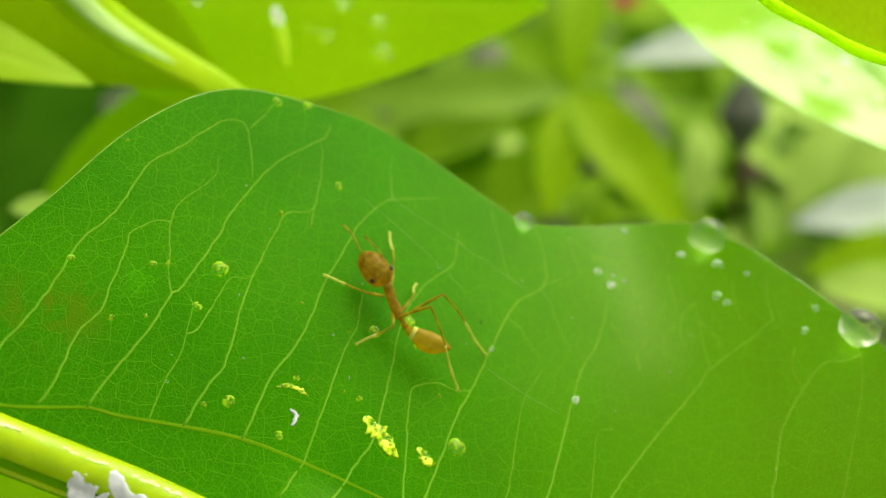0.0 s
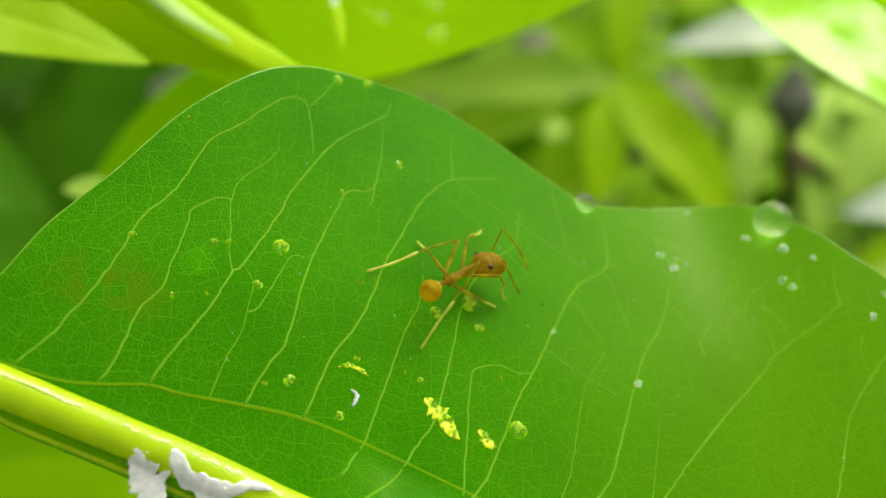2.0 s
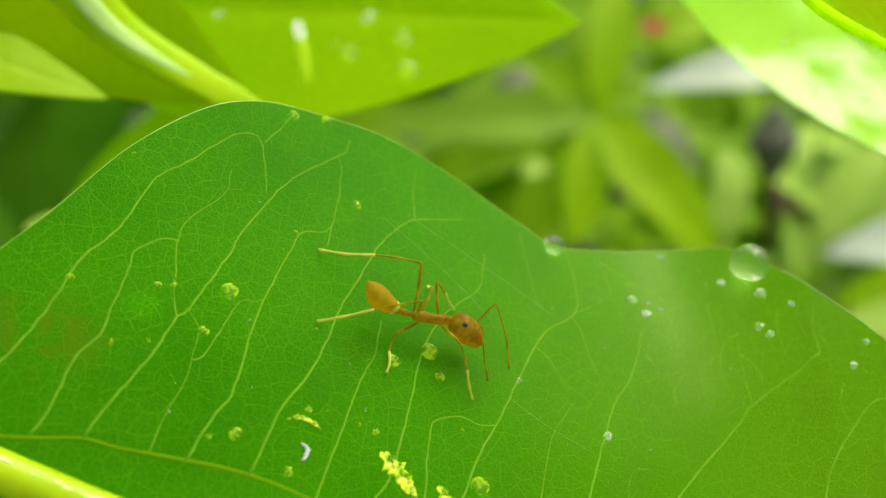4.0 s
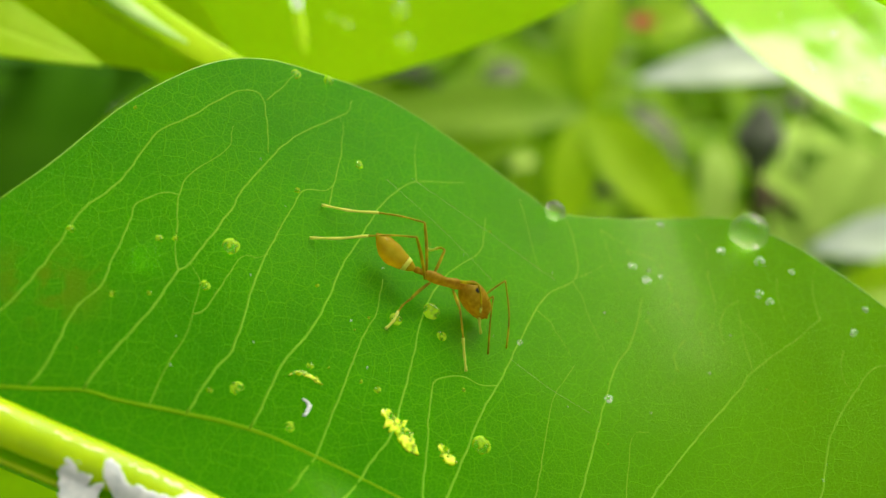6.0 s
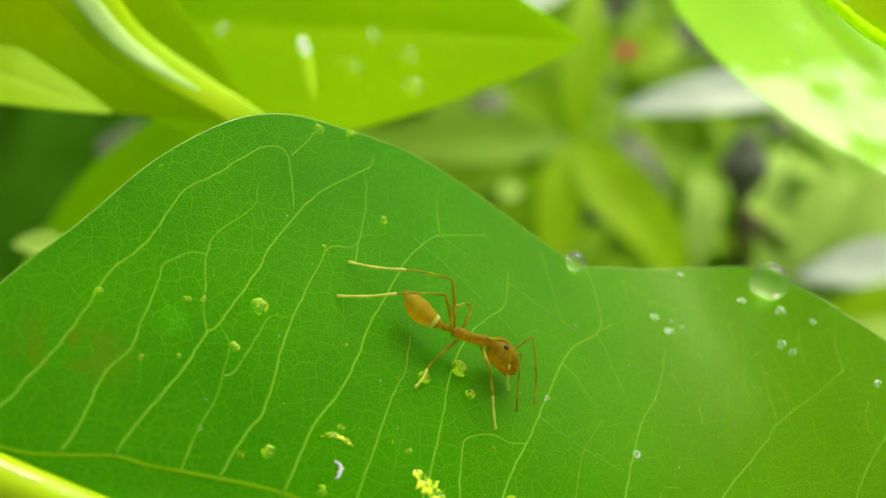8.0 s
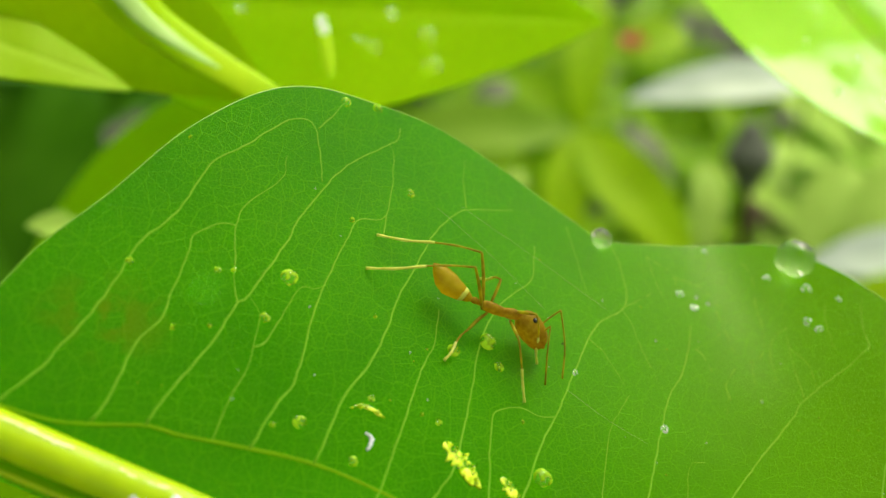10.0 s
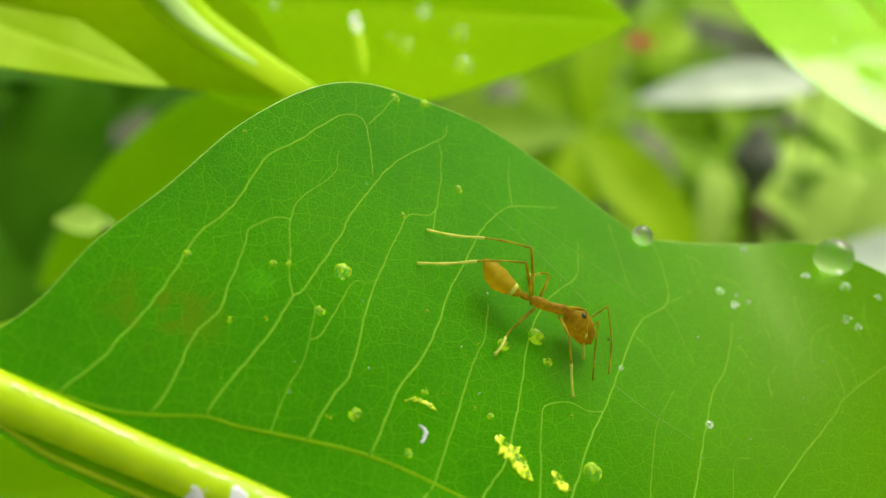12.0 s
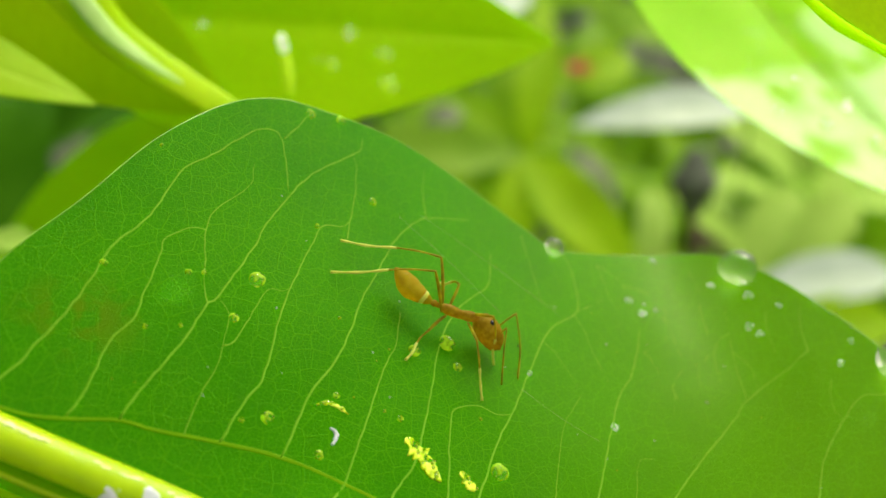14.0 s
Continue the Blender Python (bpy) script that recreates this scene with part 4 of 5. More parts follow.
# ---- water drops on the leaf ----
def drop_mesh(flat, seed):
    """A drop that sits on a face: a dome with a contact edge drawn in below."""
    bm = bmesh.new()
    sides, rings = 24, 12
    prev = None
    for i in range(rings):
        f = i / (rings - 1)
        ang = -0.75 + (math.pi / 2 + 0.75) * f
        r, z = math.cos(ang), (math.sin(ang) + math.sin(0.75)) * flat
        if i == rings - 1:
            top = bm.verts.new((0, 0, z))
            for k in range(sides):
                bm.faces.new((prev[k], prev[(k + 1) % sides], top))
            break
        cur = []
        for k in range(sides):
            t = 2 * math.pi * k / sides
            q = 1 + 0.10 * noise.noise(Vector((1.2 * math.cos(t), 1.2 * math.sin(t), seed)))
            cur.append(bm.verts.new((r * q * math.cos(t), r * q * math.sin(t), z)))
        if prev:
            for k in range(sides):
                bm.faces.new((prev[k], prev[(k + 1) % sides], cur[(k + 1) % sides], cur[k]))
        else:
            bm.faces.new(cur[::-1])
        prev = cur
    return bm


DROPS = [(-3.7, 11.2, 0.3), (-11.3, 2.7, 0.51), (-20.0, 1.9, 0.23), (-9.9, -5.6, 0.37), (1.3, 1.6, 0.55), (-1.0, 0.5, 0.41), (2.0, 0.1, 0.32), (7.5, 1.1, 0.2), (13.4, -1.7, 0.3), (-7.7, 7.7, 0.19)]
DROPS += [(-12.4, 0.0, 0.29), (-15.3, 2.3, 0.21), (-14.4, 2.5, 0.18), (-17.2, -1.4, 0.17), (-15.3, -1.0, 0.14), (-6.0, -3.6, 0.21), (-2.0, -4.3, 0.21), (-3.0, -4.0, 0.12), (-6.8, -7.3, 0.29), (4.4, -6.6, 0.56)]
DROPS += [(23.6, 11.8, 0.28), (25.7, 10.7, 0.34), (25.2, 7.9, 0.32), (27.3, 9.6, 0.21), (17.2, 9.9, 0.29), (18.0, 8.8, 0.32), (18.4, 9.8, 0.15), (19.1, 9.3, 0.18), (-8.5, 16.4, 0.35), (-6.2, 17.0, 0.35)]
DROPS += [(-17.9, 10.3, 0.12), (29.9, 4.4, 0.25), (30.9, 6.2, 0.2), (-11.3, -5.9, 0.17), (-6.0, 1.5, 0.12), (-2.7, 0.2, 0.09), (3.4, -3.2, 0.13), (20.9, 1.4, 0.1), (20.0, 14.2, 0.23), (25.7, 7.2, 0.27)]
BIG_DROPS = [(11.6, 13.3, 0.78), (25.5, 12.9, 1.42), (33.2, 4.1, 1.45)]


def water_drop(a, b, r, flat, i, label, mat):
    ob = part("water_drop", drop_mesh(flat, 7.7 * i), mat, None)
    ob.matrix_world = LEAF @ face_pose(a, b, -0.02 if flat < 0.7 else 0.0, 40 * i) @ Matrix.Scale(r * MM, 4)
    ob.visible_shadow = False
    tagged(ob, label, "water drop", "water drops on the leaf")


for i, (a, b, r) in enumerate(DROPS):
    water_drop(a, b, r, 0.42 + 0.25 * ((i * 7) % 5) / 5, i, "small bright water drop on the green leaf" if a > 6 else "small drop on the leaf, yellow-green glow in its colour", MAT_GLINT_DROP if a > 6 else MAT_GLOW_DROP)
water_drop(-15.9, 1.0, 0.9, 0.05, 90, "flat spreading film of water on the leaf", MAT_FILM)
# Fine specks scattered at random, built as tiny domes.
speck = random.Random(31)
for i in range(34):
    a, b = speck.uniform(-19, 27), speck.uniform(-6.5, 10.5)
    if a < -12 and b > 5:
        continue
    water_drop(a, b, speck.uniform(0.045, 0.085), 0.6, 120 + i, "tiny bright speck on the leaf", MAT_GLINT_DROP if i % 3 else MAT_GLOW_DROP)
for i, (a, b, r) in enumerate(BIG_DROPS):
    water_drop(a, b, r, 0.78, 50 + i, "large round clear water drop at the leaf's edge", MAT_BALL)


def hanging_drop(p, n, r, stretch, i, label, group):
    # Solid lime in the long run paints the bright light inside the water.
    ob = part("water_drop", drop_mesh(0.4, 3.3 * i), MAT_YELLOW if stretch > 2 else MAT_GLINT_DROP if stretch > 1.5 else MAT_WATER, None)
    z = Vector(n).normalized()
    y = Vector((0.18, -0.8, -0.56))
    y = (y - z * y.dot(z)).normalized()
    m = Matrix((y.cross(z), y, z)).transposed().to_4x4()
    m.translation = Vector(p)
    ob.matrix_world = m @ Matrix.Diagonal((r, r * stretch, r, 1))
    ob.visible_shadow = False
    tagged(ob, label, "water drop", group)


UPPER_N = (0.15, -0.54, 0.83)
hanging_drop((-0.0128, 0.1045, 0.4174), UPPER_N, 0.0007, 4.3, 1, "long run of water trickling down the lime leaf", "water drops on the lime leaf")
hanging_drop((-0.0132, 0.1064, 0.4192), UPPER_N, 0.0006, 1.8, 2, "white shining drop at the head of a water run", "water drops on the lime leaf")
for i, (x, y, r) in enumerate(((-0.0209, 0.1073, 0.0005), (-0.0085, 0.1056, 0.0006), (-0.0033, 0.1075, 0.0007), (-0.0029, 0.1048, 0.0008), (-0.0067, 0.1090, 0.0006), (-0.0100, 0.1060, 0.0004))):
    hanging_drop((x, y, 0.4180 - (0.15 * (x + 0.0129) - 0.54 * (y - 0.1054)) / 0.83), UPPER_N, r, 1.2, 10 + i, "small clear water drop on the lime leaf", "water drops on the lime leaf")
for i, (u, r) in enumerate(((0.30, 0.00028), (0.335, 0.00035), (0.40, 0.0003))):
    p, n = near_edge(u)
    hanging_drop(NEAR_A + p + n * 0.0002, n, r, 1.2, 50 + i, "tiny bright drop on the margin of the yellow-green leaf", "water drops on the yellow-green leaf")
GLOSSY_A, GLOSSY_D = Vector((0.0263, 0.1407, 0.4296)), Vector((0.0286, -0.0464, -0.0222))
GLOSSY_N = Vector((-0.20, 0.22, 0.95))
GLOSSY_N = (GLOSSY_N - GLOSSY_D * GLOSSY_N.dot(GLOSSY_D) / GLOSSY_D.length_squared).normalized()
GLOSSY_S = GLOSSY_D.normalized().cross(GLOSSY_N)
for i, (u, v, r) in enumerate(((0.62, 0.30, 0.0006), (0.70, 0.05, 0.0007), (0.55, 0.55, 0.0004), (0.72, 0.45, 0.0006), (0.80, 0.20, 0.0008), (0.66, 0.72, 0.0004))):
    wide = 0.0150 * math.sin(math.pi * u ** 0.8) ** 0.8
    p = GLOSSY_A + GLOSSY_D * u + GLOSSY_S * v * wide + GLOSSY_N * (0.05 * v ** 1.4 * wide - 0.22 * GLOSSY_D.length * u * (1 - u))
    hanging_drop(p, GLOSSY_N, r, 1.3, 30 + i, "flat water drop on the wet glossy leaf", "water drops on the glossy leaf")


# ---- marks on the leaf ----
def build_dropping():
    spot = face_pose(-16.0, -12.5)
    ob = thing("bird_dropping", LEAF @ spot, "white bird dropping smeared over the midrib", "bird dropping")
    inv = spot.inverted()
    rib = flat_curve(RIB, 200)

    def draped(a, b):
        """Height of the midrib's skin over the blade at a, b."""
        near = min(math.hypot(a - x, b - y) for x, y in rib)
        return 0.13 + 0.85 * 1.16 * math.sqrt(max(0.0, 1 - (near / 1.2) ** 2)) - 0.25 * max(0.0, near - 1.2)

    sheets = (([(-17.9, -10.6), (-17.3, -11.5), (-16.6, -12.4), (-15.9, -13.5)], (0.35, 0.80, 0.85, 0.40), 3),
              ([(-15.9, -10.5), (-15.6, -11.1), (-14.9, -11.8), (-13.8, -12.3), (-12.6, -12.4), (-11.4, -12.1), (-10.4, -12.3)], (0.40, 0.45, 0.34, 0.36, 0.50, 0.30, 0.12), 8),
              ([(-12.9, -12.3), (-12.9, -13.0), (-13.1, -13.9)], (0.60, 0.50, 0.42), 14))
    for pts, wide, seed in sheets:
        bm = bmesh.new()
        path = flat_curve(pts, 30)
        girth = [p.x for p in spline([(w, 0, 0) for w in wide], 30)]
        prev = None
        for i, (a, b) in enumerate(path):
            (a0, b0), (a1, b1) = path[max(i - 1, 0)], path[min(i + 1, 29)]
            ln = math.hypot(a1 - a0, b1 - b0)
            sx, sy = -(b1 - b0) / ln, (a1 - a0) / ln
            end = min(1, 0.35 + min(i, 29 - i) / 4)
            cur = []
            for k in range(-6, 7):
                v = k / 6
                w = girth[i] * end * (1 + 0.55 * noise.noise(Vector((i * 0.33, seed + 3 * (k > 0), 0))))
                p, q = a + sx * v * w, b + sy * v * w
                h = draped(p, q) + 0.06 * (1 - v * v) + 0.07 * noise.noise(Vector((p * 3, q * 3, seed)))
                cur.append(bm.verts.new(inv @ face(p, q, h)))
            if prev:
                for k in range(12):
                    bm.faces.new((prev[k], cur[k], cur[k + 1], prev[k + 1]))
            prev = cur
        sheet = part("smear", bm, MAT_WHITE, ob)
        mod = sheet.modifiers.new("thickness", "SOLIDIFY")
        mod.thickness, mod.offset = 0.00008, 0


build_dropping()


def patch(name, pts, radii, thick, mat, label, category, seed, kindred=""):
    """A thin uneven film or flake that lies along pts on the leaf."""
    m = face_pose(*pts[len(pts) // 2])
    ob = thing(name, LEAF @ m, label, category, kindred)
    inv = m.inverted()
    bm = bmesh.new()
    path = flat_curve(pts, 20)
    prev = None
    for i, (a, b) in enumerate(path):
        a1, b1 = path[min(i + 1, 19)]
        a0, b0 = path[max(i - 1, 0)]
        ln = math.hypot(a1 - a0, b1 - b0)
        sx, sy = -(b1 - b0) / ln, (a1 - a0) / ln
        w = radii * (math.sin(math.pi * (i + 0.5) / 20) ** 0.6) * (1 + 0.5 * noise.noise(Vector((i * 0.5, seed, 0))))
        cur = []
        for k in range(-4, 5):
            v = k / 4
            h = thick * (1 - v * v) * (0.3 + 2.2 * abs(noise.noise(Vector((i * 0.9, v * 3, seed + 5))))) + 0.015
            jag = 1 + 0.8 * noise.noise(Vector((i * 1.3, v * 1.5, seed + 9)))
            cur.append(bm.verts.new(inv @ face(a + sx * v * w * jag, b + sy * v * w * jag, h)))
        if prev:
            for k in range(8):
                bm.faces.new((prev[k], cur[k], cur[k + 1], prev[k + 1]))
        prev = cur
    film = part("film", bm, mat, ob)
    mod = film.modifiers.new("thickness", "SOLIDIFY")
    mod.thickness, mod.offset = 0.00003, 0
    return ob


def wet_flake(pts, wide, beads, seed, label):
    ob = patch("wet_flake", pts, wide, 0.03, MAT_FLAKE, label, "flake", seed, "flakes on the leaf")
    rnd = random.Random(seed)
    inv = face_pose(*pts[len(pts) // 2]).inverted()
    path = flat_curve(pts, 20)
    for i in range(beads):
        a, b = path[rnd.randint(1, 18)]
        q = inv @ face_pose(a + rnd.uniform(-0.6, 0.6) * wide, b + rnd.uniform(-0.6, 0.6) * wide, 0.02, rnd.uniform(0, 360))
        bead = part("bead", drop_mesh(rnd.uniform(0.4, 0.8), seed + 3.1 * i), MAT_GLOW_DROP, ob)
        bead.matrix_basis = q @ Matrix.Scale(rnd.uniform(0.05, 0.15) * MM, 4)


wet_flake([(-1.6, -5.4), (-0.9, -6.1), (-0.3, -6.7), (0.6, -7.8)], 0.50, 6, 1, "crumpled wet yellow flake stuck on the leaf")
wet_flake([(1.9, -6.9), (2.3, -7.4), (2.8, -8.0)], 0.34, 4, 4, "crumpled wet yellow flake stuck on the leaf")
patch("white_flake", [(-6.25, -5.6), (-5.88, -5.85), (-5.88, -6.25), (-6.1, -6.6)], 0.11, 0.12, MAT_WHITE, "small curved white flake on the leaf", "flake", 7, "flakes on the leaf")
wet_flake([(-7.4, -4.5), (-6.4, -4.1), (-5.2, -4.6)], 0.12, 3, 11, "thin scrap of yellow film stuck on the leaf")


def thread(pts, i):
    bm = bmesh.new()
    tube(bm, spline([face(a, b, u) for a, b, u in pts], 24), 0.008 * MM, 5)
    ob = part("silk_thread", bm, MAT_SILK, None)
    ob.matrix_world = LEAF
    tagged(ob, "fine pale silk thread stretched over the leaf", "silk thread", "silk threads")


thread([(-1.7, 10.9, 0.05), (2.2, 8.4, 0.15), (5.9, 5.5, 0.05)], 0)
thread([(0.1, 11.8, 0.05), (5.6, 9.6, 0.2), (10.9, 7.0, 0.05)], 1)
thread([(6.7, -0.3, 0.05), (9.2, -1.8, 0.1), (12.0, -3.0, 0.05)], 2)


def dark_speck(a, b):
    bm = bmesh.new()
    bmesh.ops.create_icosphere(bm, subdivisions=2, radius=0.07 * MM)
    for v in bm.verts:
        v.co *= 1 + 0.4 * noise.noise(v.co * 20000)
    ob = part("dark_speck", bm, MAT_EYE, None)
    ob.matrix_world = LEAF @ face_pose(a, b, 0.05)
    tagged(ob, "tiny black speck of dirt on the leaf", "speck")


dark_speck(6.9, 3.1)


# ---- the ant ----
def build_ant():
    ant = thing("ant", Matrix(), "slender amber ant with black eyes and long thin legs", "ant")
    def body(name, profile, mat, label="", sides=20, parent=None):
        bm = bmesh.new()
        lathe(bm, [(x * MM, r * MM, z * MM, w) for x, r, z, w in smooth_rings(profile, 22)], sides)
        return part(name, bm, mat, parent or ant, label)
    body("thorax", [(-1.55, 0.10, 0.05, 1), (-1.35, 0.30, 0.02, 0.9), (-0.8, 0.38, 0.0, 0.85), (-0.2, 0.32, -0.03, 0.85), (0.1, 0.34, 0.05, 0.85), (0.5, 0.38, 0.12, 0.85), (0.85, 0.27, 0.15, 0.85), (1.08, 0.18, 0.16, 1)], MAT_ANT)
    body("petiole", [(-2.25, 0.13, 0.05, 1), (-2.05, 0.22, 0.1, 0.9), (-1.85, 0.18, 0.06, 0.9), (-1.5, 0.13, 0.03, 1)], MAT_ANT)
    bm = bmesh.new()
    prof = smooth_rings([(0, 0.13, 0, 1), (0.3, 0.32, -0.04, 1), (0.8, 0.50, -0.10, 1), (1.5, 0.68, -0.12, 1), (2.1, 0.65, -0.02, 1), (2.65, 0.42, 0.18, 1), (3.1, 0.06, 0.42, 1)], 26)
    lathe(bm, [(x * MM, r * MM * (1 + 0.02 * math.sin(x * 9)), z * MM, w) for x, r, z, w in prof], 24)
    gaster = part("gaster", bm, MAT_GASTER, ant, "pale amber gaster held raised")
    bm = bmesh.new()
    lathe(bm, [(x * MM, r * MM, z * MM, 1) for x, r, z in ((0.42, 0.38, -0.05), (0.5, 0.42, -0.06), (0.6, 0.46, -0.07), (0.68, 0.47, -0.08))], 24)
    part("band", bm, MAT_FOOT, gaster, "pale band at the gaster's base")
    bm = bmesh.new()
    lathe(bm, [(x * MM, 1.08 * r * MM, z * MM, w) for x, r, z, w in smooth_rings([(-0.05, 0.14, 0, 1), (0.12, 0.46, 0.02, 1.05), (0.5, 0.70, 0.0, 1.1), (1.1, 0.77, -0.08, 1.1), (1.6, 0.71, -0.16, 1.1), (1.98, 0.63, -0.24, 1.12), (2.26, 0.47, -0.30, 1.15), (2.4, 0.20, -0.32, 1.2)], 24)], 22)
    head = part("head", bm, MAT_ANT, ant)
    for sg in (-1, 1):
        bm = bmesh.new()
        bmesh.ops.create_icosphere(bm, subdivisions=3, radius=0.17 * MM)
        eye = part("eye", bm, MAT_EYE, head, "shiny black eye")
        eye.matrix_basis = pose(0.62 * MM, sg * 0.70 * MM, 0.35 * MM)
        bm = bmesh.new()
        tube(bm, spline([Vector((2.1, sg * 0.36, -0.34)) * MM, Vector((2.42, sg * 0.30, -0.42)) * MM, Vector((2.55, sg * 0.05, -0.48)) * MM], 8), [0.13 * MM - 0.012 * MM * i for i in range(8)], 8)
        part("mandible", bm, MAT_ANT, head)
        bm = bmesh.new()
        root, elbow, bow, end = [Vector(v) * MM for v in (((1.72, 0.48, 0.55), (2.22, 0.61, 2.09), (3.70, 0.04, 0.57), (4.90, -0.27, -1.10)) if sg > 0 else
                                                         ((1.50, -0.62, -0.20), (1.62, -0.75, 0.75), (2.45, -1.00, -0.55), (3.65, -1.20, -2.10)))]
        tube(bm, spline([root, root.lerp(elbow, 0.5) + Vector((0, 0, 0.12)) * MM, elbow], 10), 0.055 * MM, 7)
        part("antenna_scape", bm, MAT_LEG, head)
        bm = bmesh.new()
        tube(bm, spline([elbow, bow, end], 16), [(0.042 + 0.0012 * i) * MM for i in range(16)], 7)
        part("antenna_whip", bm, MAT_LEG, head)
    return ant, head, gaster


HIPS = {"hind_l": (-1.35, 0.26, -0.15), "hind_r": (-1.4, -0.26, -0.15), "mid_l": (-0.9, 0.28, -0.25), "mid_r": (-1.0, -0.28, -0.25), "front_l": (0.3, 0.3, -0.2), "front_r": (0.5, -0.3, -0.2)}
SIZES = {"hind": (3.05, 6.4), "mid_l": (1.75, 2.75), "mid_r": (1.6, 2.52), "front": (2.2, 3.8)}


def build_leg(ant, key):
    femur_long, shin_long = (SIZES.get(key) or SIZES[key.split("_")[0]])
    bm = bmesh.new()
    pts = [Vector((femur_long * i / 12, 0, 0.06 * math.sin(math.pi * i / 12))) * MM for i in range(13)]
    tube(bm, pts, [(0.07 + 0.035 * math.sin(math.pi * i / 12)) * MM for i in range(13)], 8)
    leg = part("leg", bm, MAT_LEG, ant)
    bm = bmesh.new()
    sh = shin_long
    pts = spline([Vector(p) * MM for p in ((0, 0, 0), (sh * 0.22, 0, 0.14), (sh * 0.45, 0, 0.12))], 14)
    tube(bm, pts, [(0.06 + 0.008 * math.sin(i)) * MM for i in range(14)], 8)
    tibia = part("tibia", bm, MAT_LEG, leg)
    bm = bmesh.new()
    pts = spline([Vector(p) * MM for p in ((sh * 0.445, 0, 0.12), (sh * 0.72, 0, -0.05), (sh, 0, 0.0))], 12)
    tube(bm, pts, [(0.08 + 0.014 * math.sin(i * 1.3)) * MM for i in range(12)], 8)
    part("foot", bm, MAT_FOOT, tibia, "pale yellow foot")
    return leg, tibia


BODY = [(0, -0.63, 2.17, 118), (0.5, -0.31, 2.47, 104), (1.0, -0.60, 2.45, 78), (1.5, -0.18, 2.81, 64), (2.0, 0.1, 2.7, 37), (2.5, 0.75, 2.79, 25), (3.0, 0.82, 3.17, 7), (3.5, 0.72, 2.92, 4), (5.0, 1.6, 2.88, -8), (14.0, 1.6, 2.88, -8)]
FEET = {
    "hind_l": [(0, 4.74, -2.68, -24), (0.5, 0.6, -3.2, 0), (1, -1.72, -2.34, 0), (1.5, -4.57, -0.12, 30), (2, -5.71, 2.31, 72), (2.5, -6.05, 2.41, 60), (3, -7.04, 5.68, 6), (3.5, -6.2, 6.81, 24), (5, -6.07, 7.11, 12)],
    "hind_r": [(0, 7.03, 0.44, -12), (0.5, 5.61, -2.52, -12), (1, 2.42, -3.54, -50), (1.5, 1.39, -3.67, 0), (2, -2.02, -2.28, 0), (2.5, -2.58, -0.71, 0), (3, -5.7, 1.02, 0), (3.5, -5.7, 1.02, 0), (5, -6.71, 4.52, 32)],
    "mid_l": [(0, -2.32, -0.73, 0), (0.5, -2.0, -1.6, 0), (1, -4.52, 2.48, 0), (1.5, -2.9, 4.5, 0), (2, -2.3, 5.4, 0), (2.5, 0.1, 6.6, 0), (3, 0.6, 6.7, 20), (3.5, 1.4, 6.6, 40), (5, 1.21, 6.32, 44)],
    "mid_r": [(0, 2.2, 5.2, 0), (0.5, 2.3, 4.6, 0), (1, 2.8, 4.2, 0), (1.5, 3.2, 3.9, 0), (2, 3.2, 1.9, 0), (2.5, 1.94, -1.5, 0), (3, 1.8, -1.0, 40), (3.5, -1.44, -0.53, 90), (5, -1.68, -0.39, 100)],
    "front_l": [(0, -4.6, 3.8, 0), (0.5, -4.4, 2.5, 0), (1, -2.5, 5.8, 0), (1.5, -1.7, 5.8, 0), (2, 2.5, 7.8, 0), (2.5, 3.8, 8.2, 0), (3, 4.7, 7.3, 0), (3.5, 2.6, 6.8, 0), (5, 4.7, 1.0, 0)],
    "front_r": [(0, 0.2, 9.2, 0), (0.5, 1.7, 6.9, 0), (1, 3.6, 7.0, 0), (1.5, 4.9, 7.4, 0), (2, 3.9, 2.7, 0), (2.5, 2.0, -1.6, 0), (3, 4.1, 2.1, 0), (3.5, 4.3, -0.7, 0), (5, 3.56, -1.95, 16)],
}
NOD = [(0, -25, 0, 14), (0.5, -25, 4, 20), (1.0, -25, 4, 4), (1.5, -25, -2, 2), (2.0, -25, 6, -8), (2.5, -25, 18, 2), (3.0, -25, 12, -2), (3.5, -28, 6, -9), (5.0, -48, 20, -10), (14.0, -48, 20, -10)]
LIFT = [(0, -12, 216), (0.5, -26, 206), (1.0, -34, 208), (1.5, -44, 188), (2.0, -38, 194), (2.5, -36, 181), (3.0, -28, 180), (3.5, -26, 170), (5.0, -2, 158), (14.0, -2, 158)]
STAND = 1.7


def between(rows, t):
    """The values of rows at t, eased from one row to the next."""
    for r0, r1 in zip(rows, rows[1:]):
        if t <= r1[0]:
            f = min(max((t - r0[0]) / (r1[0] - r0[0]), 0), 1)
            f = f * f * (3 - 2 * f)
            return [x + (y - x) * f for x, y in zip(r0[1:], r1[1:])]
    return list(rows[-1][1:])


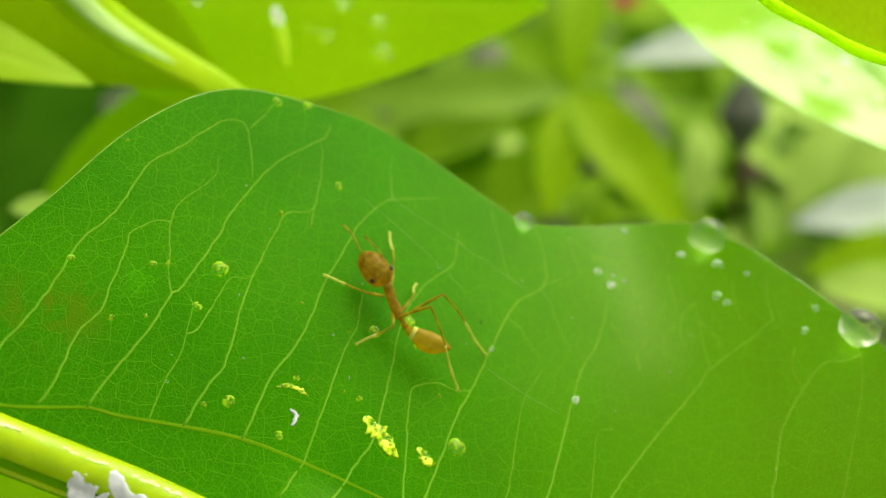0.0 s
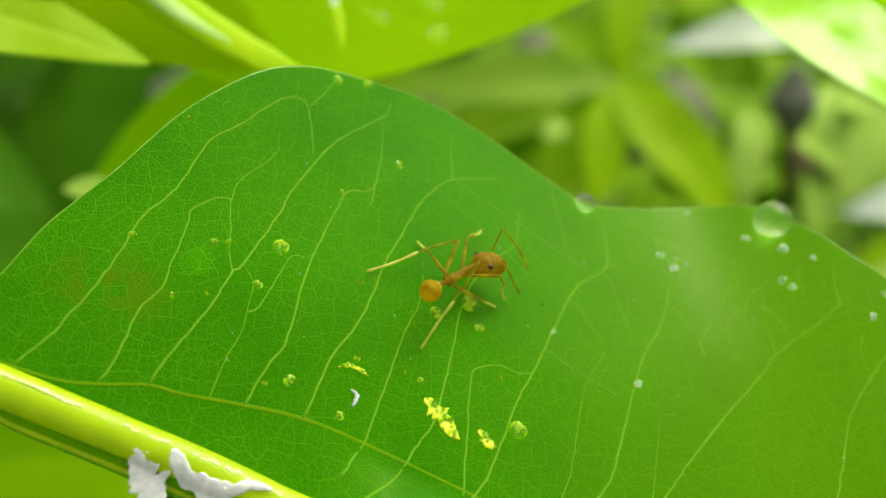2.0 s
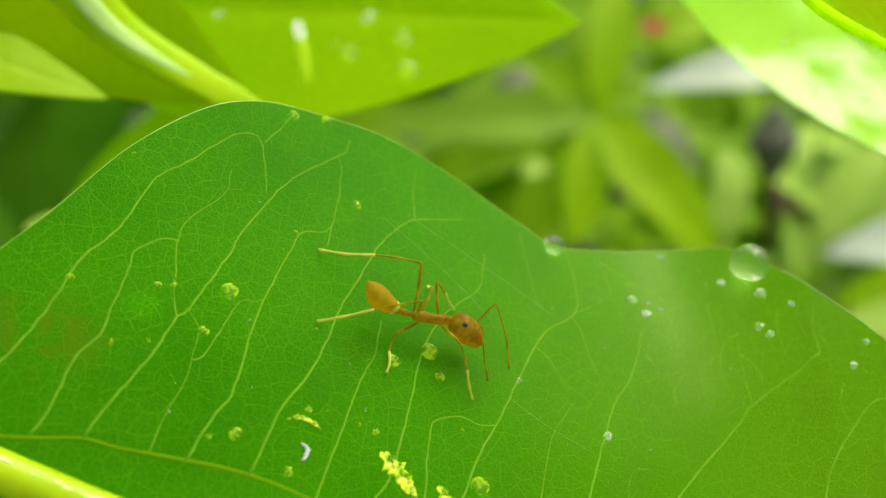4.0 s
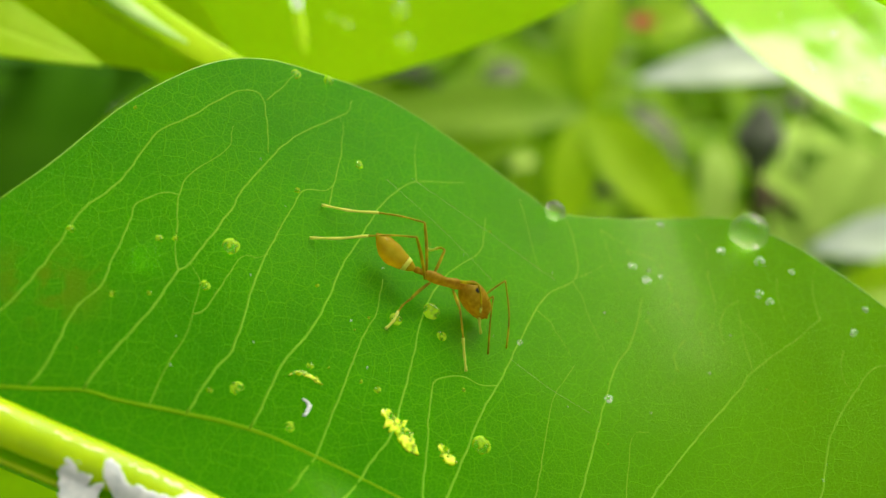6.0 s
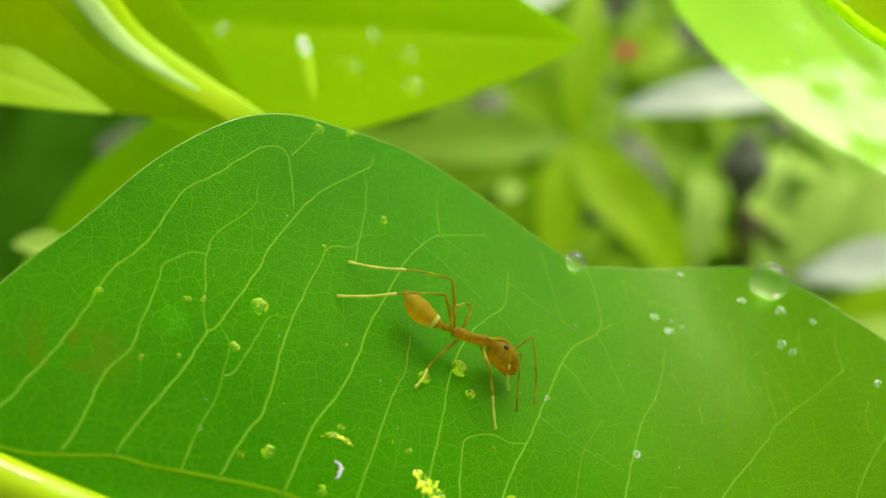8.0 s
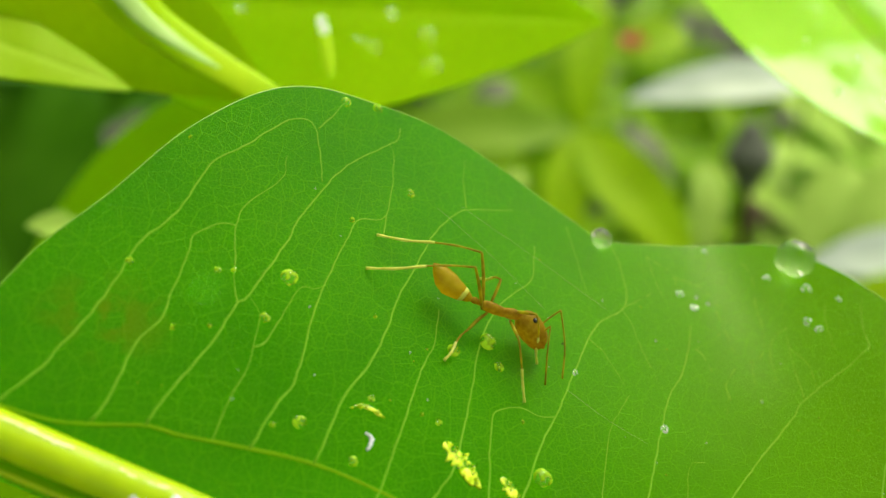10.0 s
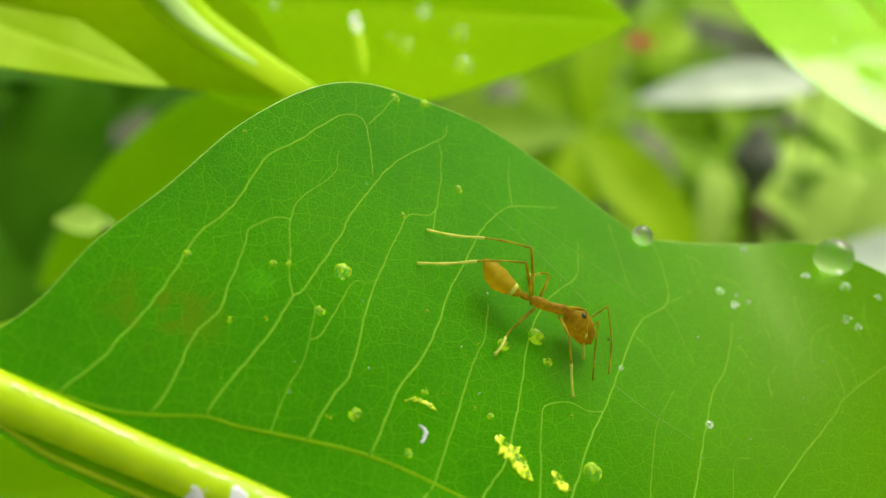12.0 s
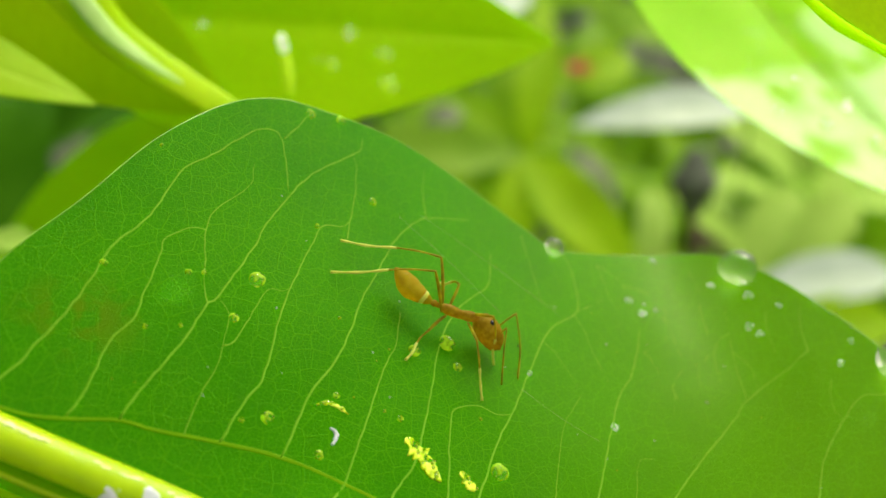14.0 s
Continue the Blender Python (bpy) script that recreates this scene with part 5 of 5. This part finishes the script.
def ant_pose(t):
    a, b, turn = between(BODY, t)
    return face_pose(a, b, STAND, turn) @ pose(0, 0, 0, 0, -4, 0)


def leg_poses(key, t):
    """Two-bone reach from the hip to the foot's place on the leaf."""
    long1, long2 = (v * MM for v in (SIZES.get(key) or SIZES[key.split("_")[0]]))
    hip = Vector(HIPS[key]) * MM
    a, b, swing = between(FEET[key], t)
    foot = ant_pose(t).inverted() @ face(a, b, 0.13)
    d = foot - hip
    far = min(max(d.length, abs(long1 - long2) * 1.02), (long1 + long2) * 0.995)
    d.normalize()
    side = -1 if key.endswith("r") else 1
    pole = Vector((0 if key.startswith("hind") or key == "front_r" else -0.7, 0.35 * side, 1))
    pole = Matrix.Rotation(radians(swing), 3, d) @ (pole - d * pole.dot(d)).normalized()
    cosa = (long1 ** 2 + far ** 2 - long2 ** 2) / (2 * long1 * far)
    cosa = min(max(cosa, -1), 1)
    f = d * cosa + pole * math.sqrt(1 - cosa * cosa)
    def basis(x, near):
        y = near.cross(x).normalized()
        z = x.cross(y)
        return Matrix((x, y, z)).transposed().to_4x4()
    femur = Matrix.Translation(hip) @ basis(f, pole)
    knee = hip + f * long1
    g = (hip + d * far - knee).normalized()
    shin = Matrix.Translation(knee) @ basis(g, pole)
    return femur, femur.inverted() @ shin


ANT, HEAD, GASTER = build_ant()
LEGS = {key: build_leg(ANT, key) for key in HIPS}


def motions():
    times = [0.25 * i for i in range(21)] + [14.0]
    walk(ANT, [(t, LEAF @ ant_pose(t)) for t in times])
    walk(HEAD, [(t, pose(0.95 * MM, 0, 0.16 * MM, *between(NOD, t))) for t in times])
    rows = []
    for t in times:
        lift, turn = between(LIFT, t)
        rows.append((t, pose(-2.2 * MM, 0, 0.05 * MM, 0, 0, turn) @ pose(0, 0, 0, 0, lift, 0)))
    walk(GASTER, rows)
    for key, (leg, tibia) in LEGS.items():
        walk(leg, [(t, leg_poses(key, t)[0]) for t in times])
        walk(tibia, [(t, leg_poses(key, t)[1]) for t in times])


motions()
